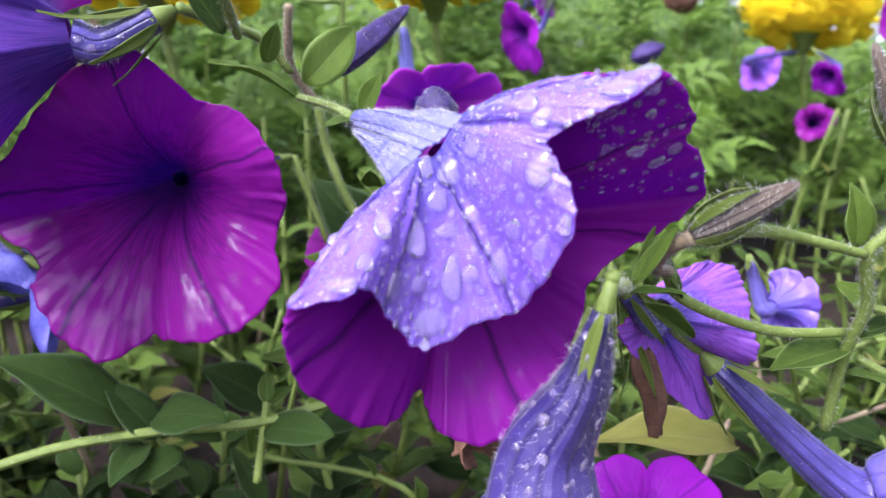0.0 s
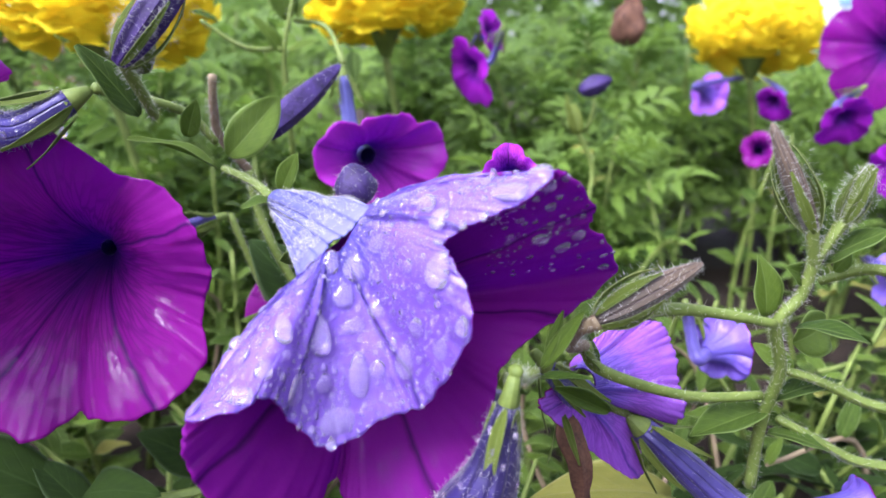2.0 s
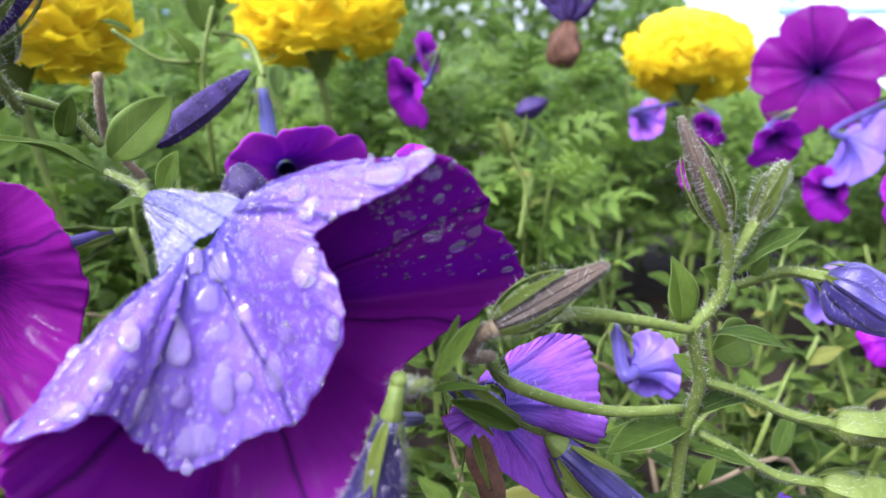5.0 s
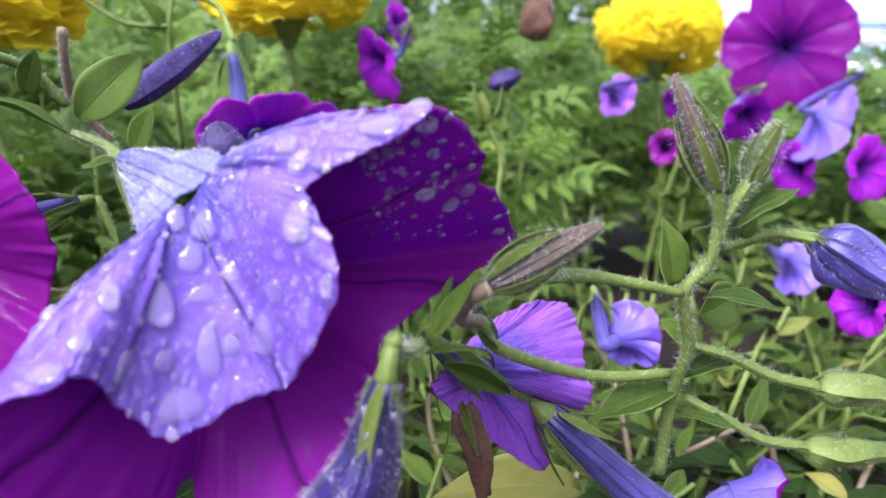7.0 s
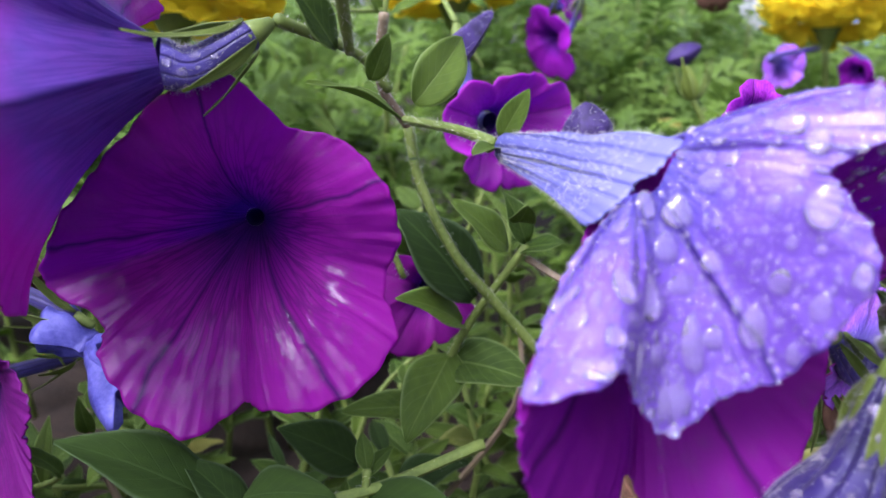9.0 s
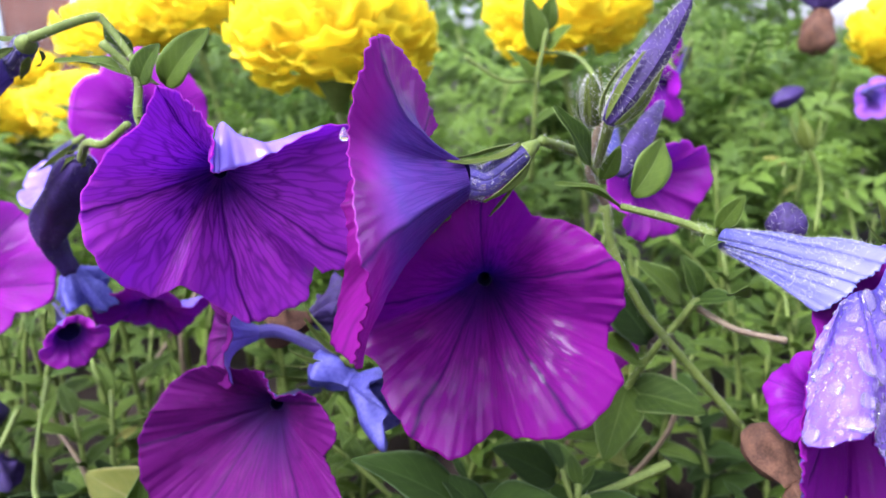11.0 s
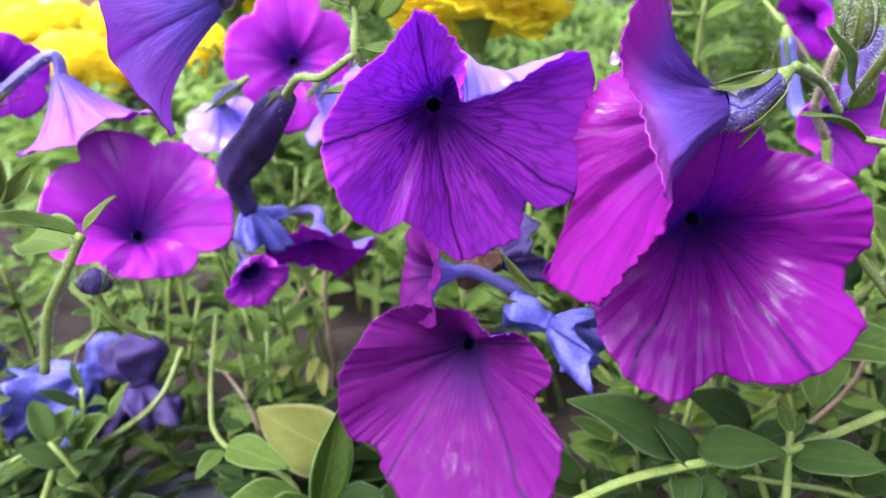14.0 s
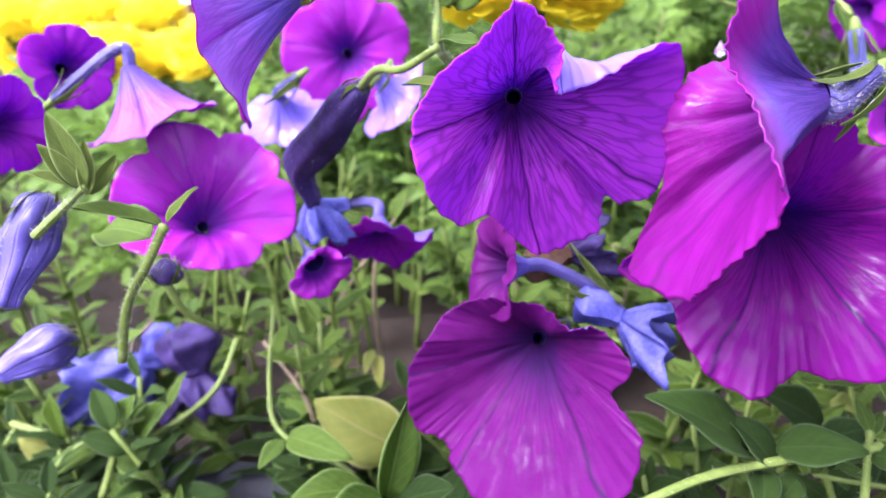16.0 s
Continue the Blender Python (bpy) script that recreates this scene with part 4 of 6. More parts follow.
# ---- flower seen edge-on, its tube reaching to the same stem ----
EDGE_RIM = [(-0.0960, 0.1400, 0.2368), (-0.1000, 0.1400, 0.2280), (-0.1036, 0.1420, 0.2165), (-0.1015, 0.1280, 0.2070), (-0.0985, 0.1165, 0.1950), (-0.1012, 0.1266, 0.1815), (-0.1060, 0.1430, 0.1660), (-0.1085, 0.1548, 0.1597), (-0.1174, 0.1750, 0.1603), (-0.1106, 0.1690, 0.1842), (-0.1098, 0.1700, 0.1980), (-0.1040, 0.1740, 0.2100), (-0.0869, 0.1879, 0.2135), (-0.0885, 0.1740, 0.2240), (-0.0906, 0.1613, 0.2325)]
flower("violet petunia seen edge-on with a hairy blue tube", pose(-0.0800, 0.1610, 0.2035, 80, 0, -65), [], (-0.0645, 0.1685, 0.2080), throat=0.0048, cup=0.0, seed=7, hair=420, face=PETAL_RED, drops=24, stalk=[(-0.0397, 0.1934, 0.1960), (-0.0462, 0.1889, 0.2044)],
       sepal_len=0.020, neck=0.0030, straight=0.6, back=BACK_TRUMPET, grid=rim_grid(EDGE_RIM, ((-0.0800, 0.1610, 0.2035), (-0.92, -0.36, -0.10), 0.0048), (0.0, 4.0, 7.5, 10.0, 12.6), cup=0.016, flare=2.6, seed=7))
# ---- flower with a rolled upper edge ----
NET_RIM = [(-0.1438, 0.1457, 0.2283), (-0.1378, 0.1490, 0.2256), (-0.1352, 0.1490, 0.2188), (-0.1362, 0.1500, 0.2100), (-0.1323, 0.1530, 0.2100), (-0.1220, 0.1590, 0.2125), (-0.1068, 0.1695, 0.2171), (-0.1070, 0.1745, 0.1990), (-0.1105, 0.1770, 0.1809), (-0.1184, 0.1800, 0.1771),
           (-0.1224, 0.1870, 0.1780), (-0.1252, 0.1823, 0.1690), (-0.1355, 0.1835, 0.1639), (-0.1436, 0.1791, 0.1648), (-0.1521, 0.1665, 0.1785), (-0.1609, 0.1630, 0.1776), (-0.1662, 0.1510, 0.1894), (-0.1680, 0.1510, 0.2019), (-0.1650, 0.1550, 0.2117), (-0.1523, 0.1539, 0.2215)]
flower("violet petunia with netted dark veins and a rolled upper rim", pose(-0.1465, 0.1860, 0.2060, 84, 0, 2), [], (-0.1471, 0.2120, 0.2123), throat=0.0022, cup=0.0, seed=9, face=PETAL_NET,
       grid=rim_grid(NET_RIM, ((-0.1465, 0.1860, 0.2060), (0.05, -0.97, -0.05), 0.0022), (0.0, 4.8, 8.0, 12.8, 17.0), cup=0.010, seed=9, humps=[(3.8, 1.2, (0.002, -0.001, 0.0120))]))
# ---- low flower facing up ----
LOW_RIM = [(-0.1757, 0.1852, 0.1363), (-0.1670, 0.1870, 0.1450), (-0.1555, 0.1840, 0.1492), (-0.1445, 0.1860, 0.1465), (-0.1343, 0.1700, 0.1460), (-0.1247, 0.1747, 0.1429), (-0.1182, 0.1673, 0.1343), (-0.1222, 0.1730, 0.1235), (-0.1163, 0.1600, 0.1175), (-0.1220, 0.1570, 0.1000), (-0.1370, 0.1580, 0.0870),
           (-0.1550, 0.1660, 0.0870), (-0.1691, 0.1779, 0.0952), (-0.1735, 0.1860, 0.1010), (-0.1824, 0.1871, 0.1053), (-0.1826, 0.1856, 0.1228)]
# the next two flowers take the petal copy with painted-in shade
flower("violet petunia low in the bed with a glossy wet lower lobe", pose(-0.1425, 0.2000, 0.1290, 70, 0, 6), [], (-0.1332, 0.2200, 0.1250), throat=0.0022, cup=0.0, seed=12, face=PETAL_LOW_SHADED,
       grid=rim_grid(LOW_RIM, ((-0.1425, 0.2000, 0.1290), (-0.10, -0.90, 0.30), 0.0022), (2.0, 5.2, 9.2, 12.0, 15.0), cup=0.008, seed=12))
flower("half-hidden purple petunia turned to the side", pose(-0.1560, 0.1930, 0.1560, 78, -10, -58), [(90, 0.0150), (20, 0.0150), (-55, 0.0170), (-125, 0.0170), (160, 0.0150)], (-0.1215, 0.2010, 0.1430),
       throat=0.0021, cup=0.012, seed=14, face=PETAL_LOW_SHADED, sepal_len=0.02)
# ---- flowers behind and to the side ----
flower("violet petunia facing out of the bed behind the first row", pose(-0.2243, 0.3223, 0.2156, 88.5, 7.4, 24.4), [(98, 0.0321), (28, 0.0289), (-40, 0.0295), (-105, 0.0342), (170, 0.0316)], (-0.2239, 0.3559, 0.2212),
       throat=0.0021, cup=0.012, seed=15, fine=False, face=PETAL_PINK)
flower("purple trumpet hanging from a high stem, seen from behind", pose(-0.2308, 0.1837, 0.2311, 104.5, -0.9, -66.5), [(90, 0.0236), (20, 0.0267), (-60, 0.0314), (-125, 0.0338), (165, 0.0251)], (-0.1924, 0.1837, 0.2420),
       throat=0.005, cup=0.028, seed=16, hair=250, stalk=[(-0.1634, 0.1866, 0.2321), (-0.1728, 0.1893, 0.2462), (-0.1764, 0.1875, 0.2481)], neck=0.003, straight=0.5, flare=1.8, back=BACK_VIOLET, tube=TUBE)
flower("pink-violet petunia lying open and wet", pose(-0.2575, 0.2254, 0.1671, 56.6, 12.2, 36.8), [(108, 0.0360), (52, 0.0360), (5, 0.0309), (-70, 0.0216), (160, 0.0329)], (-0.2629, 0.2472, 0.1449),
       throat=0.0021, cup=0.014, seed=17, face=PETAL_PINK, ruffle=0.0025, droop=-0.08)
flower("folded violet petunia under the pink one", pose(-0.2040, 0.2547, 0.1439, 144.0, 9.5, 24.2), [(90, 0.0205), (18, 0.0216), (-54, 0.0205), (-126, 0.0205), (162, 0.0216)], (-0.2210, 0.2775, 0.1562), throat=0.0021, cup=0.012, seed=18, fine=False, ruffle=0.003)
flower("small magenta petal end below the pink flower", pose(-0.2190, 0.2235, 0.1451, 105.0, 13.9, 38.6), [(80, 0.0093), (10, 0.0128), (-54, 0.0113), (-126, 0.0123), (162, 0.0082)], (-0.2319, 0.2383, 0.1538), throat=0.004, cup=0.008, seed=19, fine=False, face=PETAL_PINK)
flower("lavender petunia seen from behind, beaded with rain", pose(-0.2754, 0.2329, 0.1982, 166.6, 5.5, 126.5), [(90, 0.0226), (20, 0.0268), (-54, 0.0247), (-126, 0.0247), (162, 0.0247)], (-0.3068, 0.2252, 0.2103), sepals=4, throat=0.0021, cup=0.022, seed=20, flare=1.8, drops=30, back=BACK_VIOLET)
flower("violet petunia with rounded lobes at the edge of the bed", pose(-0.3106, 0.2441, 0.2202, 88.0, 11.6, 54.3), [(95, 0.0156), (25, 0.0177), (-45, 0.0167), (-120, 0.0156), (165, 0.0177)], (-0.3350, 0.2634, 0.2094), throat=0.0021, cup=0.011, seed=21, fine=False, face=PETAL_SHADE)
flower("lavender petunia turned away among stems", pose(-0.2482, 0.2906, 0.1922, 144.3, -5.7, -178.8), [(90, 0.0173), (20, 0.0186), (-54, 0.0198), (-126, 0.0173), (162, 0.0186)], (-0.2370, 0.2817, 0.2094), throat=0.0021, cup=0.011, seed=22, fine=False)
flower("lavender petunia half hidden behind leaves", pose(-0.1964, 0.2836, 0.1986, 128.4, 2.1, 133.5), [(90, 0.0177), (20, 0.0141), (-54, 0.0212), (-126, 0.0189), (162, 0.0141)], (-0.2006, 0.2812, 0.2095), throat=0.0021, cup=0.011, seed=23, fine=False)
flower("dark purple petunia at the end of the bed", pose(-0.3100, 0.2071, 0.2039, 94.6, 12.8, 78.4), [(90, 0.0166), (20, 0.0148), (-54, 0.0157), (-126, 0.0166), (162, 0.0185)], (-0.3376, 0.2172, 0.1990), throat=0.0021, cup=0.012, seed=24, face=PETAL_SHADE)
BEHIND_RIM = [(0.0507, 0.1602, 0.1487), (0.0603, 0.1707, 0.1495), (0.0733, 0.1826, 0.1475), (0.0789, 0.1811, 0.1416), (0.0787, 0.1704, 0.1326), (0.0764, 0.1681, 0.1240), (0.0710, 0.1703, 0.1246), (0.0684, 0.1666, 0.1185), (0.0659, 0.1638, 0.1119), (0.0536, 0.1574, 0.1227), (0.0420, 0.1486, 0.1362), (0.0375, 0.1427, 0.1452)]
flower("violet petunia behind the wet flower's stem, seen from behind", pose(0.0480, 0.1500, 0.1450, 60, 0, 140), [], (0.0389, 0.1444, 0.1515), throat=0.0030, cup=0.0, seed=25, hair=120, back=BACK_VIOLET,
       grid=rim_grid(BEHIND_RIM, ((0.0480, 0.1500, 0.1450), (0.60, 0.75, -0.25), 0.0030), (1.6, 4.0, 8.0, 10.5), cup=0.006, flare=2.4, seed=25))
flower("lavender petunia low on the far side", pose(0.1114, 0.2197, 0.1234, 92.0, 14.2, 125.6), [(90, 0.0109), (20, 0.0118), (-54, 0.0109), (-126, 0.0118), (162, 0.0118)], (0.1029, 0.2304, 0.1326), throat=0.0021, cup=0.010, seed=26, fine=False)
flower("long blue trumpet flaring into a lavender petunia", pose(0.1187, 0.1506, 0.0983, 88.0, 32.0, 71.6), [(90, 0.0172), (18, 0.0172), (-54, 0.0172), (-126, 0.0172), (162, 0.0172)], (0.0661, 0.1612, 0.1271), throat=0.0105, cup=0.01, seed=27, hair=250,
       stalk=[(0.0414, 0.1447, 0.1515), (0.0521, 0.1518, 0.1403)], sepal_len=0.018, neck=0.0032, straight=0.45, flare=3.0)
flower("hairy violet trumpet hanging down, wet and ribbed", pose(0.0172, 0.1095, 0.1190, 170, 0, -20), [(90, 0.0125), (18, 0.0130), (-54, 0.0130), (-126, 0.0130), (162, 0.0125)], (0.0262, 0.1105, 0.1600), bend=[(0.0232, 0.1105, 0.1463)], throat=0.0108, cup=0.004, seed=28, tube=TUBE_DEEP, sepal_spread=0.16, hair=700,
       stalk=[(0.0323, 0.1201, 0.1613), (0.0283, 0.1148, 0.1625)], sepal_len=0.017, neck=0.0020, straight=1.0, drops=60)
flower("magenta petunia with upturned petal tips low in front", pose(0.0455, 0.1431, 0.0967, 20.4, -3.9, -14.9), [(128, 0.0194), (42, 0.0223), (-30, 0.0143), (-100, 0.0143), (185, 0.0156)], (0.0501, 0.1635, 0.0760), throat=0.0021, cup=0.014, seed=29, notch=0.3, face=PETAL_SHADE)
flower("blue-tubed magenta petunia nodding behind the wet flower", pose(0.0010, 0.2772, 0.1767, 104.7, 6.1, 32.7), [(95, 0.0214), (25, 0.0288), (-50, 0.0235), (-126, 0.0224), (165, 0.0299)], (-0.0165, 0.3043, 0.2109), throat=0.0034, cup=0.018, seed=30, tube=TUBE_PALE, ruffle=0.002, neck=0.003, straight=0.5, flare=1.7, face=PETAL_PINK)
flower("single violet lobe rising behind the wet flower", pose(0.0340, 0.1678, 0.1866, 80.8, 0.6, -6.4), [(95, 0.0104), (35, 0.0078), (-50, 0.0058), (-126, 0.0058), (150, 0.0076)], (0.0388, 0.1858, 0.1770), throat=0.004, cup=0.008, seed=31, fine=False, face=PETAL_NET)
flower("magenta petunia half hidden behind the petunia stem", pose(-0.0303, 0.2418, 0.1334, 74.1, 6.4, 14.1), [(90, 0.0124), (20, 0.0097), (-54, 0.0168), (-126, 0.0239), (162, 0.0168)], (-0.0281, 0.2707, 0.1255), throat=0.0021, cup=0.012, seed=42, face=PETAL_RED)
# ---- far flowers ----
flower("small violet petunia nodding deep in the bed", pose(0.2680, 0.5180, 0.1852, 120.2, -4.9, -66.4), [(90, 0.0123), (18, 0.0143), (-54, 0.0163), (-126, 0.0163), (162, 0.0123)], (0.2674, 0.5324, 0.2030), throat=0.0021, cup=0.01, seed=44, fine=False, group="far petunias", back=BACK_VIOLET, face=PETAL_SHADE)
flower("purple petunia hanging among far stems", pose(0.2628, 0.4143, 0.1802, 123.9, -2.2, -1.1), [(90, 0.0165), (18, 0.0148), (-54, 0.0198), (-126, 0.0198), (162, 0.0148)], (0.2762, 0.4279, 0.1972), throat=0.0021, cup=0.01, seed=45, fine=False, group="far petunias", back=BACK_VIOLET, face=PETAL_SHADE)
flower("magenta petunia small and far, facing the path", pose(0.2320, 0.4523, 0.1606, 78.2, -2.6, -15.7), [(90, 0.0116), (18, 0.0123), (-54, 0.0108), (-126, 0.0130), (162, 0.0123)], (0.2413, 0.4706, 0.1528), throat=0.0021, cup=0.01, seed=46, fine=False, group="far petunias", face=PETAL_RED)
flower("open violet petunia with a dark eye far in the bed", pose(0.3087, 0.4542, 0.2221, 92.3, -5.6, -33.6), [(95, 0.0416), (20, 0.0426), (-50, 0.0405), (-125, 0.0416), (165, 0.0397)], (0.3364, 0.4888, 0.2106), throat=0.0021, cup=0.012, seed=32, group="far petunias")
flower("magenta petunia in profile among marigold leaves", pose(0.0461, 0.4652, 0.2121, 108.9, 0.5, -63.7), [(90, 0.0212), (18, 0.0212), (-54, 0.0265), (-126, 0.0247), (162, 0.0212)], (0.0682, 0.4693, 0.2357), throat=0.0021, cup=0.012, seed=33, fine=False, group="far petunias", face=PETAL_SHADE)
flower("magenta petunia partly hidden by marigold leaves", pose(0.0639, 0.4799, 0.2364, 72.1, -2.0, 54.2), [(90, 0.0145), (18, 0.0145), (-54, 0.0145), (-126, 0.0145), (162, 0.0145)], (0.0517, 0.4886, 0.2263), throat=0.0021, cup=0.01, seed=34, fine=False, group="far petunias", face=PETAL_SHADE)
flower("lavender-blue petunia far in the bed, seen from behind", pose(0.2410, 0.5608, 0.1903, 109.4, 3.2, 128.0), [(90, 0.0175), (18, 0.0165), (-54, 0.0180), (-126, 0.0170), (162, 0.0160)], (0.2654, 0.5601, 0.2032), throat=0.0021, cup=0.012, seed=35, fine=False, group="far petunias", back=BACK_VIOLET, face=PETAL_SHADE)
flower("blue-violet petunia hanging far in the bed", pose(0.3213, 0.4210, 0.1774, 117.0, 6.0, 93.4), [(90, 0.0242), (18, 0.0207), (-54, 0.0311), (-126, 0.0277), (162, 0.0207)], (0.3428, 0.4245, 0.2060), throat=0.0021, cup=0.012, seed=36, fine=False, group="far petunias")
flower("violet petunia far in the bed facing sideways", pose(0.3294, 0.3928, 0.1512, 81.2, 0.2, 11.0), [(90, 0.0198), (18, 0.0198), (-54, 0.0198), (-126, 0.0198), (162, 0.0165)], (0.3306, 0.4136, 0.1522), throat=0.0021, cup=0.012, seed=37, fine=False, group="far petunias", face=PETAL_SHADE)
flower("violet petunia far in the bed among stems", pose(0.3089, 0.4364, 0.1464, 98.9, -8.3, -74.1), [(90, 0.0181), (18, 0.0181), (-54, 0.0199), (-126, 0.0181), (162, 0.0181)], (0.3299, 0.4441, 0.1488), throat=0.0021, cup=0.012, seed=38, fine=False, group="far petunias", face=PETAL_SHADE)
flower("lavender petunia deep in the bed", pose(0.2309, 0.3067, 0.1190, 116.2, 12.7, 105.5), [(90, 0.0156), (18, 0.0156), (-54, 0.0156), (-126, 0.0156), (162, 0.0156)], (0.2217, 0.3197, 0.1243), throat=0.0021, cup=0.01, seed=39, fine=False, group="far petunias")
flower("magenta petunia behind the hanging calyx", pose(0.1987, 0.2300, 0.1255, 82.4, -14.7, -77.9), [(90, 0.0118), (18, 0.0118), (-54, 0.0118), (-126, 0.0118), (162, 0.0118)], (0.2158, 0.2362, 0.1185), throat=0.0021, cup=0.01, seed=40, fine=False, group="far petunias", face=PETAL_SHADE)
flower("violet petunia at the front edge of the bed", pose(0.0096, 0.1696, 0.1388, 61.0, -14.9, -55.9), [(90, 0.0132), (18, 0.0132), (-54, 0.0132), (-126, 0.0132), (162, 0.0132)], (0.0362, 0.2071, 0.1149), throat=0.0021, cup=0.01, seed=41, fine=False, face=PETAL_SHADE)

# ---- buds ----
bud("brown furled petunia bud with green hairy sepals", (0.0440, 0.1243, 0.1690), (0.0652, 0.1302, 0.1776), 0.0022, stalk=[(0.0858, 0.1407, 0.1611), (0.0729, 0.1371, 0.1649), (0.0609, 0.1323, 0.1680)], seed=51, hair=120, sepal_len=0.55, spread=0.12)
bud("upright brown petunia bud fringed with white hairs", (0.0902, 0.1378, 0.1812), (0.0813, 0.1410, 0.2025), 0.0016, seed=52, hair=120, sepal_len=0.66, spread=0.14, broad=1.2, stalk=[(0.0923, 0.1401, 0.1737)])
bud("short green petunia bud with hairy sepals", (0.0969, 0.1397, 0.1823), (0.1019, 0.1400, 0.1941), 0.0015, skin=SEPAL, seed=53, hair=200, sepal_len=0.85, spread=0.14, broad=1.3, stalk=[(0.0927, 0.1402, 0.1746)])
bud("round dark purple shrivelled bud", (-0.0010, 0.1620, 0.1843), (-0.0023, 0.1621, 0.1936), 0.0037, skin=WILT, seed=54, hair=60, sepals=0)
bud("long dark wilted bud behind the stem", (-0.0316, 0.2093, 0.1956), (-0.0109, 0.2392, 0.2153), 0.0032, skin=WILT, seed=55, hair=60, sepals=0)
bud("tall dark petunia bud with green sepals", (-0.0466, 0.1529, 0.2157), (-0.0272, 0.1584, 0.2418), 0.0029, skin=WILT, seed=56, hair=220, sepal_len=0.55, spread=0.10, broad=0.75, stalk=[(-0.0461, 0.1688, 0.2043)])
bud("small green bud cluster at the stem tip", (-0.0475, 0.1690, 0.2140), (-0.0481, 0.1656, 0.2262), 0.0022, skin=SEPAL, seed=57, hair=200, sepal_len=0.9, spread=0.1)
bud("dark star-shaped wilted calyx on a thin stalk", (-0.2597, 0.1921, 0.1532), (-0.2589, 0.1947, 0.1611), 0.0040, skin=WILT, seed=58, hair=80, sepal_len=0.9, spread=0.6, stalk=[(-0.2504, 0.2028, 0.1329), (-0.2564, 0.1946, 0.1430)])
bud("star-shaped green bud on a thin stalk", (0.0908, 0.3483, 0.1820), (0.0886, 0.3517, 0.1966), 0.0028, skin=SEPAL, seed=59, hair=0, sepal_len=1.0, spread=0.7, stalk=[(0.0946, 0.3441, 0.1412), (0.0982, 0.3493, 0.1653)])
bud("dark shrivelled bud far in the bed", (0.1140, 0.4482, 0.1987), (0.1333, 0.4488, 0.2061), 0.005, skin=WILT, seed=60, hair=0, sepals=0)

# ---- spent flowers ----
wilted("limp dark wilted petunia tube on a hooked stalk", [(-0.1909, 0.1980, 0.2097), (-0.2048, 0.2102, 0.1973), (-0.2222, 0.2274, 0.1822), (-0.2224, 0.2364, 0.1673)], 0.0058, WILT, 0.014, WILT_BLUE, 71, 120,
       [(-0.1640, 0.1732, 0.2204), (-0.1747, 0.1807, 0.2153), (-0.1831, 0.1880, 0.2151)])
wilted("crumpled blue wilted petunia under the open flower", [(-0.1298, 0.2023, 0.1415), (-0.1245, 0.2002, 0.1393), (-0.1175, 0.1980, 0.1362)], 0.006, WILT_BLUE, 0.016, WILT_BLUE, 72)
wilted("withered brown petals of a spent petunia", [(-0.1451, 0.2086, 0.1543), (-0.1398, 0.2105, 0.1515), (-0.1323, 0.2138, 0.1521)], 0.006, WILT_BROWN, 0.012, WILT, 73)
wilted("pale blue crumpled petunia drooping onto the leaves", [(-0.3192, 0.2870, 0.0966), (-0.3247, 0.2852, 0.0869), (-0.3335, 0.2849, 0.0795)], 0.010, WILT_BLUE, 0.036, WILT_BLUE, 74)
wilted("dark purple wilted trumpet hanging over the leaves", [(-0.3084, 0.2836, 0.0979), (-0.3069, 0.2805, 0.0875), (-0.3051, 0.2774, 0.0770)], 0.014, WILT, 0.018, WILT, 75)
wilted("hanging dark blue petunia tube at the bed's edge", [(-0.2690, 0.1611, 0.1898), (-0.2731, 0.1550, 0.1794), (-0.2779, 0.1475, 0.1651)], 0.0065, TUBE, 0.0, TUBE, 76, 150)
wilted("dark blue drooping petunia tube low at the bed's edge", [(-0.2963, 0.1923, 0.1347), (-0.3041, 0.1853, 0.1331), (-0.3134, 0.1773, 0.1292)], 0.007, TUBE, 0.0, TUBE, 77, 100)
wilted("hairy hanging petunia calyx with a dark tube", [(0.1096, 0.1351, 0.1722), (0.1168, 0.1329, 0.1675), (0.1250, 0.1304, 0.1624)], 0.0050, TUBE, 0.01, BACK, 78, 350, [(0.0987, 0.1482, 0.1679), (0.1055, 0.1429, 0.1718)])
wilted("hairy petunia calyx on a long arching stalk", [(0.1185, 0.1415, 0.1391), (0.1266, 0.1402, 0.1385), (0.1370, 0.1380, 0.1362)], 0.0034, STEM, 0.0, STEM, 79, 300, [(0.0926, 0.1474, 0.1475), (0.1001, 0.1458, 0.1454), (0.1093, 0.1434, 0.1411)])
wilted("green petunia calyx on an arching stalk", [(0.1215, 0.1475, 0.1221), (0.1295, 0.1460, 0.1209), (0.1407, 0.1443, 0.1209)], 0.0034, STEM, 0.0, STEM, 80, 160, [(0.0948, 0.1521, 0.1334), (0.1027, 0.1499, 0.1292), (0.1122, 0.1492, 0.1236)])

wilted("withered brown and violet bloom standing in the leaves", [(0.1448, 0.4631, 0.2271), (0.1478, 0.4660, 0.2408), (0.1500, 0.4685, 0.2529)], 0.010, WILT_BROWN, 0.020, WILT, 82)

wilted("dry brown withered petal lying over the low stems", [(0.0004, 0.1809, 0.1241), (0.0032, 0.1747, 0.1187), (0.0073, 0.1687, 0.1136)], 0.006, WILT_BROWN, 0.012, WILT_BROWN, 83)
wilted("limp brown petal hanging behind the wet trumpet", [(0.0447, 0.1516, 0.1355), (0.0475, 0.1490, 0.1260), (0.0490, 0.1494, 0.1156)], 0.0026, WILT_BROWN, 0.0, WILT_BROWN, 84)

